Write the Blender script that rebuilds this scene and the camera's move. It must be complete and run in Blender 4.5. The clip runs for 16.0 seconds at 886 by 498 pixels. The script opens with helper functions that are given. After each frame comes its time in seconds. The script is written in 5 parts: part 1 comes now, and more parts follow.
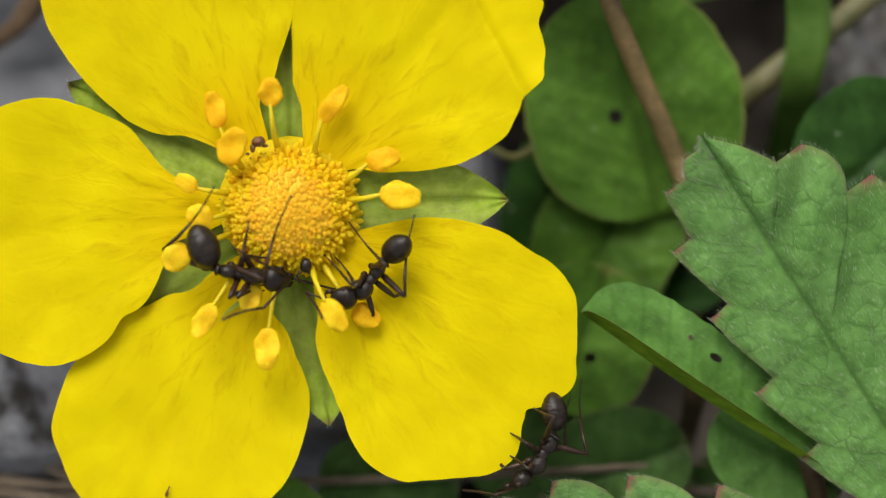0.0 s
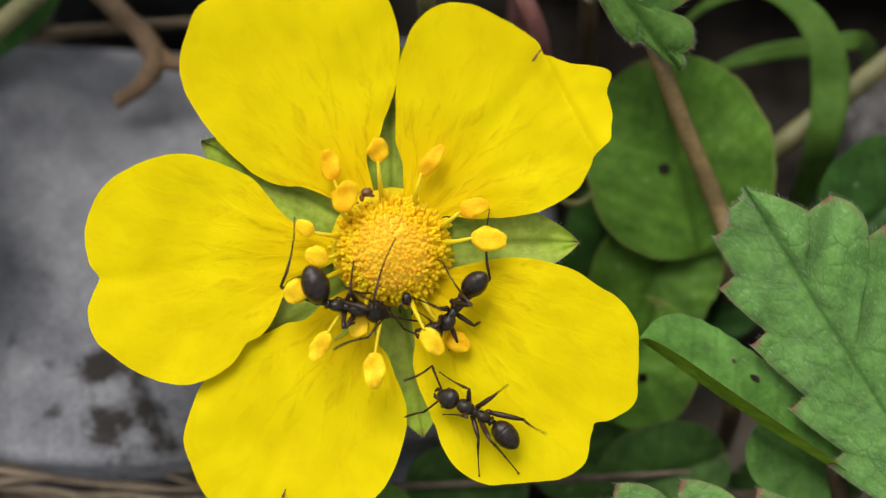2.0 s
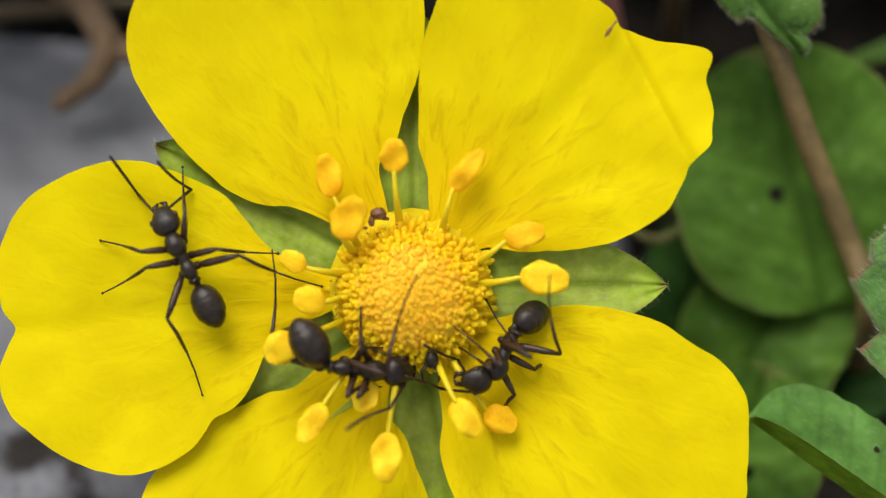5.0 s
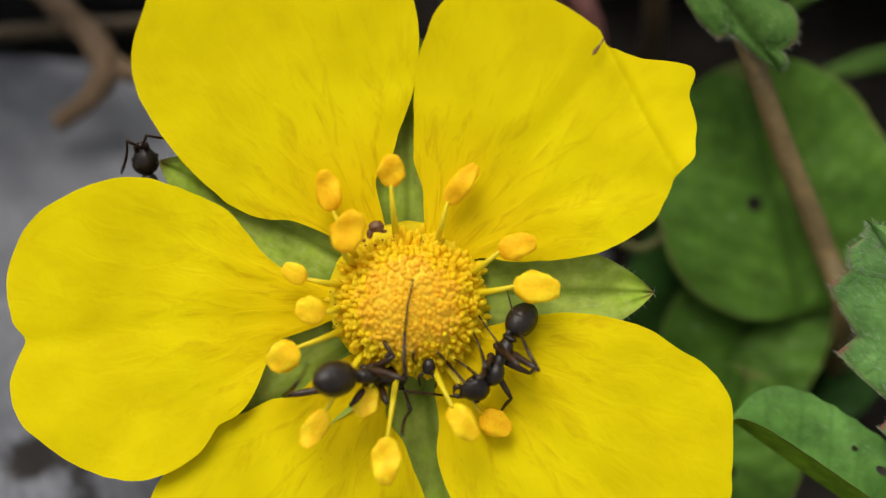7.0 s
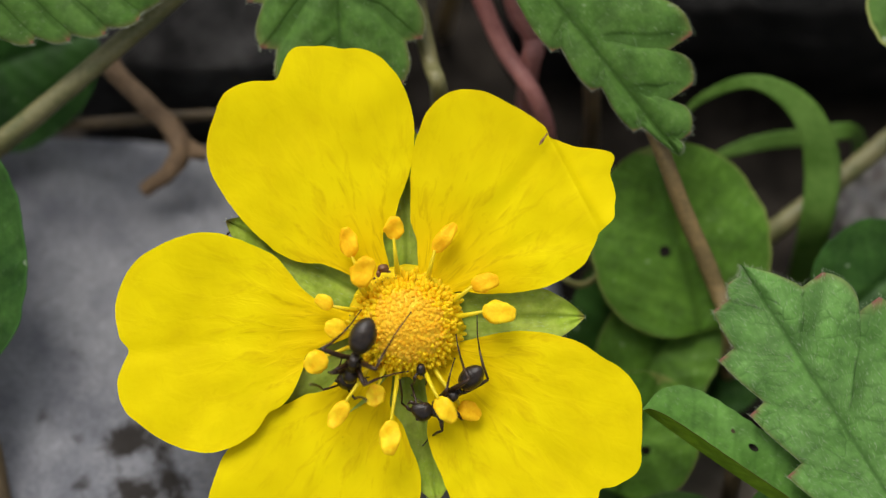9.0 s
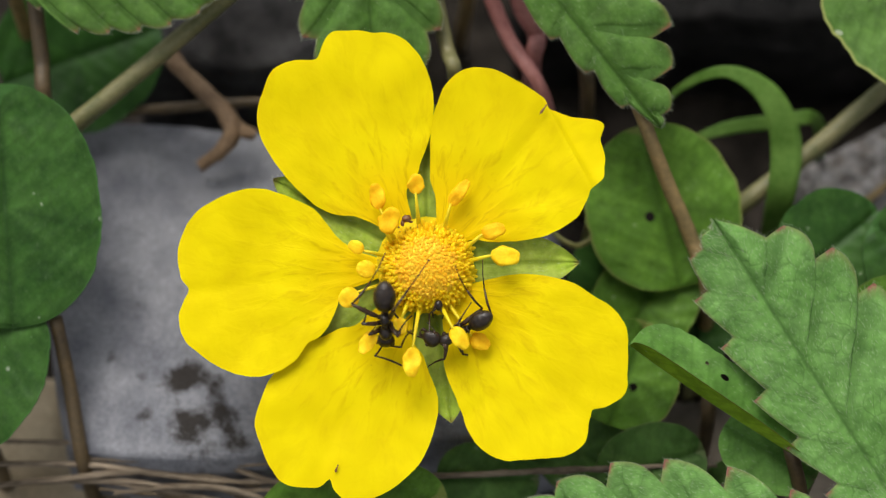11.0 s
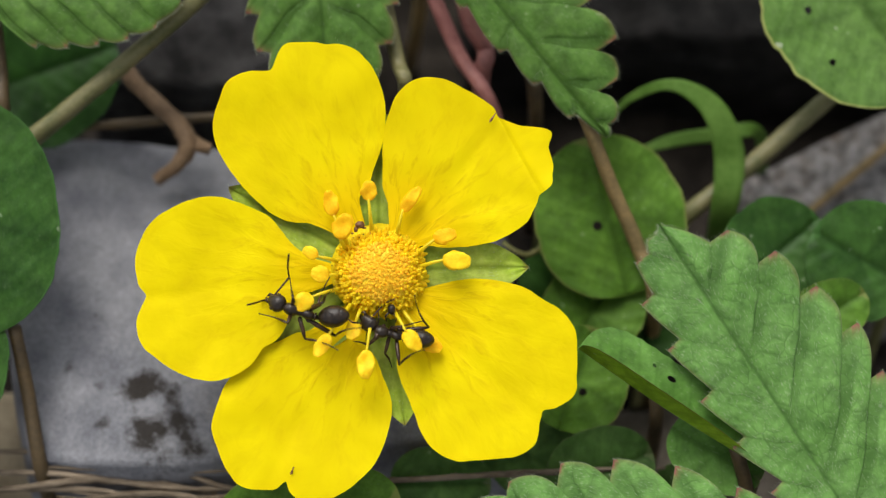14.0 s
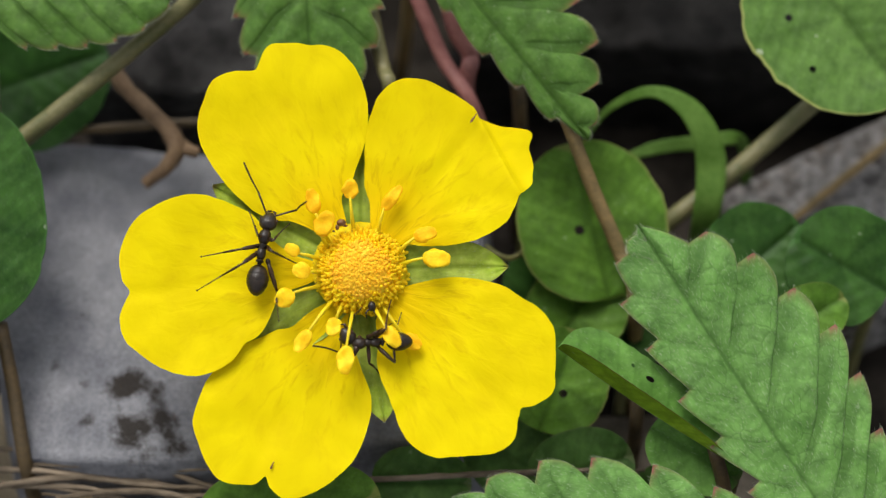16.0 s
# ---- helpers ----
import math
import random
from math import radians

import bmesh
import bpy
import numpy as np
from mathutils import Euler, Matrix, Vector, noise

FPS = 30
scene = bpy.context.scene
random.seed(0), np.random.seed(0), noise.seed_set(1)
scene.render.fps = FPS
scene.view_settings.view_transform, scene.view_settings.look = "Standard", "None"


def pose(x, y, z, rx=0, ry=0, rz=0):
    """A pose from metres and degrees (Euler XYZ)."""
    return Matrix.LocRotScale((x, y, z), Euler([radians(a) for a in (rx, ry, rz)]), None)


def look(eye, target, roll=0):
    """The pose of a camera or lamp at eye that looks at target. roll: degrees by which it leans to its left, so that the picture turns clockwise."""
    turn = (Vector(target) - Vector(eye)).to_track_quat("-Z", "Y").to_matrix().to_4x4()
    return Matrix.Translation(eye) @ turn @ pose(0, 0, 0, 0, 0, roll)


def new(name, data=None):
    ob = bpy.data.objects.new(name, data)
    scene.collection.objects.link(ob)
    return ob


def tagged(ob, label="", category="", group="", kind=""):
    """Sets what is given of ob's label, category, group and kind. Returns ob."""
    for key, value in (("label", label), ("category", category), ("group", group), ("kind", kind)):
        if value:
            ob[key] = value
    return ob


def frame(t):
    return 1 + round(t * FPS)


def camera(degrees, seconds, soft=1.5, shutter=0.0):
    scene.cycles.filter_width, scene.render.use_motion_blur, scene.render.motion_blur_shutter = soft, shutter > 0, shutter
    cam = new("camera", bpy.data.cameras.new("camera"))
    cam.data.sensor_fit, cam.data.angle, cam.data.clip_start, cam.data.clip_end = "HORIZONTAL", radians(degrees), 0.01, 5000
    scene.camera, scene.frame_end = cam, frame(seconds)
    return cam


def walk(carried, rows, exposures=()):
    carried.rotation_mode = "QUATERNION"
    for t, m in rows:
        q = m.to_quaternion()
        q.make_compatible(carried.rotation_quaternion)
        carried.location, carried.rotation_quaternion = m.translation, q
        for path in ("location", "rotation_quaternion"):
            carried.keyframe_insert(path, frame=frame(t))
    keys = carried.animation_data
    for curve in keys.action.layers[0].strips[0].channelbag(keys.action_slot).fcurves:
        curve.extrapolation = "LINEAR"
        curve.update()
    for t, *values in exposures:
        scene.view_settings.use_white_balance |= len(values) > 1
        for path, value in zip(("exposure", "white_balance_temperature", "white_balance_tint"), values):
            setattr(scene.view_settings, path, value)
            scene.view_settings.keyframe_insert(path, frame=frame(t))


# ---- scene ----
# Camera: a phone held over the flower, seen through a narrow lens.
cam = camera(24, 16.0, soft=1.25)
PATH = [
    (0.0, pose(0.00742, -0.01994, 0.07949, 15.145, 1.481, 0.789)),
    (0.5, pose(0.00504, -0.02030, 0.08582, 15.036, 0.729, 0.485)),
    (1.0, pose(0.00270, -0.02183, 0.08805, 15.152, 0.772, 0.508)),
    (1.5, pose(-0.00052, -0.02420, 0.08920, 15.894, -0.221, 0.217)),
    (2.0, pose(0.00254, -0.02246, 0.09096, 15.707, 0.114, 0.558)),
    (2.5, pose(0.00394, -0.02405, 0.09042, 16.107, 0.447, 0.746)),
    (3.0, pose(0.00147, -0.01936, 0.08151, 16.028, 0.309, 0.999)),
    (3.5, pose(0.00083, -0.01953, 0.07416, 16.672, 0.147, 1.092)),
    (4.0, pose(0.00138, -0.01910, 0.07159, 17.477, 0.435, 1.221)),
    (4.5, pose(0.00214, -0.01709, 0.06928, 17.871, 0.993, 1.475)),
    (4.7, pose(0.00256, -0.01768, 0.06930, 18.126, 1.088, 1.414)),
    (6.8, pose(0.00235, -0.01890, 0.07074, 19.463, 0.994, 0.763)),
    (7.0, pose(0.00132, -0.01864, 0.07170, 18.530, 0.022, 0.405)),
    (7.5, pose(0.00289, -0.01898, 0.07711, 18.923, -0.242, 0.957)),
    (8.0, pose(0.00392, -0.02295, 0.08315, 19.144, 0.406, 0.963)),
    (8.5, pose(0.00194, -0.02524, 0.08881, 19.968, 0.483, 0.830)),
    (9.0, pose(0.00210, -0.02647, 0.09436, 19.659, 0.154, 0.505)),
    (9.2, pose(0.00175, -0.02796, 0.09662, 19.816, 0.172, 0.382)),
    (11.3, pose(0.00265, -0.03946, 0.10616, 23.167, 0.670, 0.927)),
    (11.5, pose(0.00243, -0.03829, 0.10662, 22.768, 0.571, 0.816)),
    (12.0, pose(0.00012, -0.03915, 0.10671, 22.912, -0.649, 0.109)),
    (12.5, pose(0.00065, -0.04120, 0.10587, 23.888, -0.287, 0.042)),
    (13.0, pose(0.00231, -0.03909, 0.10714, 23.534, -0.432, 0.040)),
    (13.5, pose(0.00310, -0.04136, 0.10632, 24.195, 0.244, 0.331)),
    (14.0, pose(0.00255, -0.04299, 0.10614, 24.964, -0.461, 0.020)),
    (14.5, pose(0.00089, -0.04201, 0.10638, 24.690, -0.886, -0.043)),
    (15.0, pose(0.00246, -0.04164, 0.10723, 24.962, -0.929, 0.063)),
    (15.5, pose(0.00376, -0.04213, 0.10741, 25.332, -0.491, 0.374)),
    (16.0, pose(0.00486, -0.04656, 0.10564, 26.807, 0.005, 0.692)),
]
walk(cam, PATH, [(0.0, 0.14), (1.0, 0.20), (4.7, 0.25), (6.8, 0.05), (7.5, 0.04), (8.5, 0.15), (9.2, 0.18), (11.3, 0.34), (16.0, 0.33)])

K = 0.001  # a millimetre

# World, sun and exposure: an overcast day with soft light from above.
SUN_TURN, SUN_HEIGHT = radians(-25), radians(62)
world = bpy.data.worlds.new("world")
scene.world = world
world.use_nodes = True
sky = world.node_tree.nodes.new("ShaderNodeTexSky")
sky.sky_type, sky.sun_disc = "NISHITA", False
sky.sun_elevation, sky.sun_rotation = SUN_HEIGHT, SUN_TURN
sky.dust_density = 3.0
background = world.node_tree.nodes["Background"]
cloud = world.node_tree.nodes.new("ShaderNodeHueSaturation")
cloud.inputs["Saturation"].default_value = 0.2
world.node_tree.links.new(sky.outputs[0], cloud.inputs["Color"])
world.node_tree.links.new(cloud.outputs[0], background.inputs[0])
background.inputs[1].default_value = 0.15
sun = new("sun", bpy.data.lights.new("sun", "SUN"))
sun.data.energy, sun.data.angle, sun.data.color = 1.92, radians(30), (1.0, 0.96, 0.9)
sun.matrix_basis = look((0.3 * math.sin(SUN_TURN), 0.3 * math.cos(SUN_TURN), 0.3 * math.tan(SUN_HEIGHT)), (0, 0, 0))

# The flower's frame: u to the right, v up along the flower's face, w out of it, in millimetres.
TILT, HEIGHT = radians(70), 0.011
FACE = Matrix(((1, 0, 0), (0, math.sin(TILT), -math.cos(TILT)), (0, math.cos(TILT), math.sin(TILT))))
BASE = Matrix.Translation((0, 0, HEIGHT)) @ FACE.to_4x4()


def at(u, v, w):
    """The place in the world of a point of the flower's frame."""
    return BASE @ Vector((u * K, v * K, w * K))


def drop(u, v, w, z):
    """How far, in w, a plumb line from (u, v, w) comes down to the height z (mm): returned as u, v, w."""
    p = at(u, v, w)
    q = BASE.inverted() @ Vector((p.x, p.y, z * K))
    return q.x / K, q.y / K, q.z / K


# ---- materials ----
def nodes_of(name):
    m = bpy.data.materials.new(name)
    m.use_nodes = True
    t = m.node_tree
    bsdf = t.nodes["Principled BSDF"]
    return m, t, bsdf, t.nodes["Material Output"]


def node(t, kind, inputs=(), **props):
    n = t.nodes.new(kind)
    for k, v in props.items():
        if k == "operation":
            n.operation = v
        elif k == "blend":
            n.blend_type = v
        elif k == "data":
            n.data_type = v
        elif k == "attribute":
            n.attribute_name = v
    for k, v in dict(inputs).items():
        if isinstance(v, bpy.types.NodeSocket):
            t.links.new(v, n.inputs[k])
        else:
            n.inputs[k].default_value = v
    return n


def noise_of(t, coord, scale, detail=3.0, rough=0.55, distortion=0.0):
    return node(t, "ShaderNodeTexNoise", {"Vector": coord, "Scale": scale, "Detail": detail, "Roughness": rough, "Distortion": distortion}).outputs[0]


def ramp(t, fac, stops):
    n = t.nodes.new("ShaderNodeValToRGB")
    t.links.new(fac, n.inputs[0])
    e = n.color_ramp.elements
    while len(e) < len(stops):
        e.new(0.5)
    for el, (p, c) in zip(e, stops):
        el.position, el.color = p, (*c, 1) if len(c) == 3 else c
    return n.outputs[0]


def mix(t, fac, a, b, blend="MIX"):
    n = t.nodes.new("ShaderNodeMix")
    n.data_type, n.blend_type = "RGBA", blend
    for k, v in ((0, fac), (6, a), (7, b)):
        if isinstance(v, bpy.types.NodeSocket):
            t.links.new(v, n.inputs[k])
        else:
            n.inputs[k].default_value = (*v, 1) if isinstance(v, tuple) else v
    return n.outputs[2]


def math_of(t, op, a, b=0.0):
    n = t.nodes.new("ShaderNodeMath")
    n.operation = op
    for k, v in ((0, a), (1, b)):
        if isinstance(v, bpy.types.NodeSocket):
            t.links.new(v, n.inputs[k])
        else:
            n.inputs[k].default_value = v
    return n.outputs[0]


def bump(t, bsdf, height, distance, strength=1.0):
    n = node(t, "ShaderNodeBump", {"Height": height, "Distance": distance, "Strength": strength})
    t.links.new(n.outputs[0], bsdf.inputs["Normal"])
    return n.outputs[0]


def coords(t):
    return t.nodes.new("ShaderNodeTexCoord").outputs["Object"]


def leafy(t, bsdf, out, colour, share, normal=None):
    """Lets some light pass through a thin blade."""
    tr = t.nodes.new("ShaderNodeBsdfTranslucent")
    if isinstance(colour, bpy.types.NodeSocket):
        t.links.new(colour, tr.inputs[0])
    else:
        tr.inputs[0].default_value = (*colour, 1)
    mx = t.nodes.new("ShaderNodeMixShader")
    mx.inputs[0].default_value = share
    t.links.new(bsdf.outputs[0], mx.inputs[1])
    t.links.new(tr.outputs[0], mx.inputs[2])
    t.links.new(mx.outputs[0], out.inputs[0])


def plain(name, c1, c2, scale=900.0, rough=0.6, relief=0.00004, fine=6.0, spec=0.5, stretch=(1, 1, 1), through_light=0.0):
    """A surface of two tones mixed by coarse and fine noise, with fine relief."""
    m, t, b, out = nodes_of(name)
    mp = node(t, "ShaderNodeMapping", {"Vector": coords(t), "Scale": stretch}).outputs[0]
    n1, n2 = noise_of(t, mp, scale), noise_of(t, mp, scale * fine)
    both = math_of(t, "ADD", math_of(t, "MULTIPLY", n1, 0.65), math_of(t, "MULTIPLY", n2, 0.35))
    col = ramp(t, both, ((0.36, c1), (0.64, c2)))
    t.links.new(col, b.inputs["Base Color"])
    b.inputs["Roughness"].default_value, b.inputs["Specular IOR Level"].default_value = rough, spec
    bump(t, b, both, relief)
    if through_light:
        leafy(t, b, out, col, through_light)
    return m


def petal_material():
    m, t, b, out = nodes_of("petal yellow")
    xyz = node(t, "ShaderNodeSeparateXYZ", {0: coords(t)})
    x, y = xyz.outputs[0], xyz.outputs[1]
    fan = math_of(t, "ARCTAN2", y, math_of(t, "ADD", x, 0.0006))
    far = math_of(t, "POWER", math_of(t, "ADD", math_of(t, "MULTIPLY", x, x), math_of(t, "MULTIPLY", y, y)), 0.5)
    polar = node(t, "ShaderNodeCombineXYZ", {0: fan, 1: math_of(t, "MULTIPLY", far, 60.0)}).outputs[0]
    veins = noise_of(t, polar, 11.0, 3.0, 0.6, 0.9)
    broad = noise_of(t, coords(t), 320.0, 2.0)
    grain = noise_of(t, coords(t), 5200.0, 2.0)
    streak = ramp(t, veins, ((0.52, (0, 0, 0)), (0.70, (1, 1, 1))))
    near = ramp(t, math_of(t, "MULTIPLY", far, 100.0), ((0.22, (1, 1, 1)), (0.72, (0.22, 0.22, 0.22)), (0.98, (0.03, 0.03, 0.03))))
    mask = math_of(t, "MULTIPLY", math_of(t, "MULTIPLY", streak, near), 0.70)
    tone = ramp(t, broad, ((0.35, (0.76, 0.60, 0.001)), (0.68, (0.84, 0.69, 0.0015))))
    patch = ramp(t, noise_of(t, polar, 5.0, 4.0, 0.6, 1.5), ((0.50, (0, 0, 0)), (0.72, (1, 1, 1))))
    tone = mix(t, math_of(t, "MULTIPLY", patch, 0.27), tone, (0.62, 0.45, 0.003))
    heart = ramp(t, math_of(t, "MULTIPLY", far, 100.0), ((0.10, (1, 1, 1)), (0.50, (0, 0, 0))))
    tone = mix(t, math_of(t, "MULTIPLY", heart, 0.5), tone, (0.84, 0.52, 0.001))
    tone = mix(t, mask, tone, (0.58, 0.37, 0.002))
    fleck = ramp(t, noise_of(t, coords(t), 1500.0, 2.0), ((0.77, (0, 0, 0)), (0.80, (1, 1, 1))))
    tone = mix(t, math_of(t, "MULTIPLY", fleck, 0.5), tone, (0.25, 0.16, 0.01))
    t.links.new(tone, b.inputs["Base Color"])
    b.inputs["Roughness"].default_value, b.inputs["Specular IOR Level"].default_value = 0.6, 0.05
    h = math_of(t, "ADD", math_of(t, "MULTIPLY", veins, 1.0), math_of(t, "MULTIPLY", grain, 0.12))
    bump(t, b, math_of(t, "ADD", h, math_of(t, "MULTIPLY", broad, 2.5)), 0.00010, 0.35)
    leafy(t, b, out, tone, 0.22)
    return m


def leaf_material(name, dark, light, tip=(0.30, 0.03, 0.05), rough=0.55, hair=0.25, share=0.2, net=0.0, flecks=0.2):
    """A leaf's green, with the vein tint and the tip tint that the blade carries as attributes."""
    m, t, b, out = nodes_of(name)
    c = coords(t)
    n1, n2, n3 = noise_of(t, c, 380.0), noise_of(t, c, 2600.0, 4.0), noise_of(t, node(t, "ShaderNodeMapping", {"Vector": c, "Scale": (0.35, 1.0, 1.0)}).outputs[0], 11000.0, 2.0)
    both = math_of(t, "ADD", math_of(t, "MULTIPLY", n1, 0.6), math_of(t, "MULTIPLY", n2, 0.4))
    col = ramp(t, both, ((0.34, dark), (0.66, light)))
    vein = node(t, "ShaderNodeAttribute", attribute="vein").outputs["Fac"]
    red = node(t, "ShaderNodeAttribute", attribute="tip").outputs["Fac"]
    dapple = ramp(t, noise_of(t, c, 900.0, 3.0, 0.65), ((0.35, (0.72, 0.72, 0.72)), (0.65, (1.18, 1.18, 1.1))))
    col = mix(t, 1.0, col, dapple, "MULTIPLY")
    col = mix(t, math_of(t, "MULTIPLY", vein, 0.85), col, (dark[0] * 0.6, dark[1] * 0.6, dark[2] * 0.6))
    fuzz = ramp(t, n3, ((0.60, (0, 0, 0)), (0.74, (1, 1, 1))))
    col = mix(t, math_of(t, "MULTIPLY", fuzz, hair), col, (0.45, 0.52, 0.36))
    spots = ramp(t, noise_of(t, c, 1700.0, 1.0), ((0.755, (0, 0, 0)), (0.785, (1, 1, 1))))
    col = mix(t, math_of(t, "MULTIPLY", spots, flecks), col, (0.42, 0.46, 0.34))
    h = math_of(t, "MULTIPLY", math_of(t, "ADD", n2, math_of(t, "MULTIPLY", n3, 0.5)), 0.25 + 0.5 * net)
    if net:
        # the fine net of veins, sunk between raised cells
        warp = node(t, "ShaderNodeVectorMath", {0: c, 1: node(t, "ShaderNodeVectorMath", {0: node(t, "ShaderNodeTexNoise", {"Vector": c, "Scale": 900.0}).outputs[1], 1: (0.0006, 0.0006, 0.0006)}, operation="MULTIPLY").outputs[0]}, operation="ADD").outputs[0]
        cells = t.nodes.new("ShaderNodeTexVoronoi")
        cells.feature = "DISTANCE_TO_EDGE"
        cells.inputs["Scale"].default_value = 1150.0
        t.links.new(warp, cells.inputs["Vector"])
        rise = ramp(t, cells.outputs["Distance"], ((0.0, (0, 0, 0)), (0.16, (1, 1, 1))))
        h = math_of(t, "ADD", h, math_of(t, "MULTIPLY", rise, 0.3 * net))
        line = ramp(t, cells.outputs["Distance"], ((0.0, (1, 1, 1)), (0.05, (0, 0, 0))))
        patchy = ramp(t, noise_of(t, c, 500.0, 1.0), ((0.42, (0, 0, 0)), (0.62, (1, 1, 1))))
        col = mix(t, math_of(t, "MULTIPLY", math_of(t, "MULTIPLY", line, patchy), 0.5 * min(1.0, net)), col, (dark[0] * 0.5, dark[1] * 0.5, dark[2] * 0.5))
    col = mix(t, red, col, tip)
    t.links.new(col, b.inputs["Base Color"])
    b.inputs["Roughness"].default_value, b.inputs["Specular IOR Level"].default_value = rough, 0.10
    bump(t, b, h, 0.00009, 0.8)
    leafy(t, b, out, col, share)
    return m


def stone_material(name, c1, c2, spot, amount, scale=260.0, speck=0.4, colonies=(), relief=0.00025):
    """Weathered stone: cloudy grey, fine grain, and dark crusts of lichen in patches."""
    m, t, b, out = nodes_of(name)
    c = coords(t)
    n1, n2, n3 = noise_of(t, c, scale, 4.0), noise_of(t, c, 4200.0, 4.0, 0.7), noise_of(t, c, 330.0, 2.0)
    col = ramp(t, n1, ((0.32, c1), (0.68, c2)))
    grain = ramp(t, n2, ((0.36, (0.55, 0.55, 0.55)), (0.62, (1, 1, 1))))
    col = mix(t, speck, col, mix(t, 1.0, col, grain, "MULTIPLY"))
    field = math_of(t, "ADD", math_of(t, "MULTIPLY", n3, 0.3), math_of(t, "MULTIPLY", noise_of(t, c, 1500.0, 6.0, 0.7), 0.7))
    for x, y, r, gain in colonies:
        # lichen grows thicker about a few spots (mm on the stone)
        off = node(t, "ShaderNodeVectorMath", {0: c, 1: (x * K, y * K, 0.0)}, operation="SUBTRACT").outputs[0]
        flat = node(t, "ShaderNodeVectorMath", {0: off, 1: (1, 1, 0)}, operation="MULTIPLY").outputs[0]
        dist = node(t, "ShaderNodeVectorMath", {0: flat}, operation="LENGTH").outputs["Value"]
        near = math_of(t, "MAXIMUM", math_of(t, "SUBTRACT", 1.0, math_of(t, "DIVIDE", dist, r * K)), 0.0)
        field = math_of(t, "ADD", field, math_of(t, "MULTIPLY", near, gain))
    crust = ramp(t, field, ((amount - 0.03, (0, 0, 0)), (amount + 0.17, (1, 1, 1))))
    col = mix(t, math_of(t, "MULTIPLY", crust, 0.93), col, spot)
    t.links.new(col, b.inputs["Base Color"])
    b.inputs["Roughness"].default_value, b.inputs["Specular IOR Level"].default_value = 0.9, 0.12
    bump(t, b, math_of(t, "ADD", n2, math_of(t, "MULTIPLY", n1, 2.0)), relief, 0.8)
    return m


PETAL = petal_material()
SEPAL = leaf_material("sepal green", (0.25, 0.37, 0.022), (0.46, 0.55, 0.10), tip=(0.22, 0.08, 0.06), hair=0.25)
LEAF = leaf_material("hairy leaf green", (0.097, 0.224, 0.047), (0.168, 0.330, 0.092), tip=(0.27, 0.07, 0.08), hair=0.30, net=1.0)
LEAF_SOFT = leaf_material("soft leaf green", (0.098, 0.232, 0.040), (0.155, 0.320, 0.075), tip=(0.15, 0.22, 0.07), hair=0.2)
# darker copy of the cinquefoil green, with the shade painted into the colour
LEAF_SHADED = leaf_material("leaf green with shade painted in", (0.056, 0.132, 0.020), (0.104, 0.200, 0.044), tip=(0.27, 0.08, 0.07), hair=0.12, net=0.25)
CLOVER_PALE = leaf_material("pale clover green", (0.076, 0.160, 0.030), (0.124, 0.226, 0.058), tip=(0.34, 0.36, 0.11), hair=0.1, rough=0.45, flecks=0.7)
CLOVER = leaf_material("clover green", (0.058, 0.138, 0.013), (0.108, 0.220, 0.030), tip=(0.17, 0.20, 0.05), hair=0.06, rough=0.5)
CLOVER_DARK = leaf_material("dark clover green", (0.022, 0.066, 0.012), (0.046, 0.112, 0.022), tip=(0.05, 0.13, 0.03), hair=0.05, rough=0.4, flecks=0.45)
CLOVER_MID = leaf_material("dull clover green", (0.046, 0.112, 0.022), (0.088, 0.172, 0.042), tip=(0.12, 0.16, 0.06), hair=0.06, rough=0.5)
# a shaded copy of the clover green, the deep shadow put into its colour
CLOVER_SHADE = leaf_material("clover green with shade painted in", (0.012, 0.045, 0.006), (0.024, 0.072, 0.011), tip=(0.03, 0.08, 0.02), hair=0.05, rough=0.5)
UNDERSIDE = leaf_material("leaf underside", (0.17, 0.30, 0.014), (0.26, 0.40, 0.030), tip=(0.2, 0.12, 0.05), hair=0.05)
HEART = plain("style peach", (1.0, 0.67, 0.022), (1.0, 0.74, 0.055), 1300.0, 0.6, 0.00004, spec=0.2, through_light=0.5)
DISC = plain("receptacle orange", (1.0, 0.66, 0.008), (1.0, 0.74, 0.02), 1500.0, 0.6, 0.00008, through_light=0.2)
STYLE = plain("style yellow", (1.0, 0.73, 0.006), (1.0, 0.84, 0.018), 1300.0, 0.55, 0.00005, spec=0.25, through_light=0.5)
ANTHER_OLD = plain("ripe anther orange", (0.90, 0.46, 0.003), (0.99, 0.64, 0.010), 1500.0, 0.6, 0.00007, spec=0.15, through_light=0.2)
ANTHER = plain("anther yellow", (0.94, 0.54, 0.004), (1.0, 0.76, 0.016), 1700.0, 0.55, 0.00005, spec=0.2, through_light=0.2)
FILAMENT = plain("filament yellow", (0.80, 0.62, 0.003), (0.88, 0.72, 0.010), 1500.0, 0.5, 0.00003, through_light=0.25)
ANT = plain("ant black", (0.007, 0.0042, 0.0026), (0.028, 0.0175, 0.0105), 5200.0, 0.33, 0.00003, spec=0.4)
ANT_LEG = plain("ant leg brown", (0.012, 0.006, 0.0035), (0.050, 0.024, 0.012), 2600.0, 0.36, 0.00002, spec=0.35)
RIM = plain("disc rim yellow", (0.76, 0.55, 0.004), (0.86, 0.68, 0.010), 1500.0, 0.6, 0.00003, spec=0.1, through_light=0.25)
STALK = plain("brown stalk", (0.115, 0.084, 0.028), (0.25, 0.165, 0.060), 700.0, 0.6, 0.0001, stretch=(1, 1, 0.25))
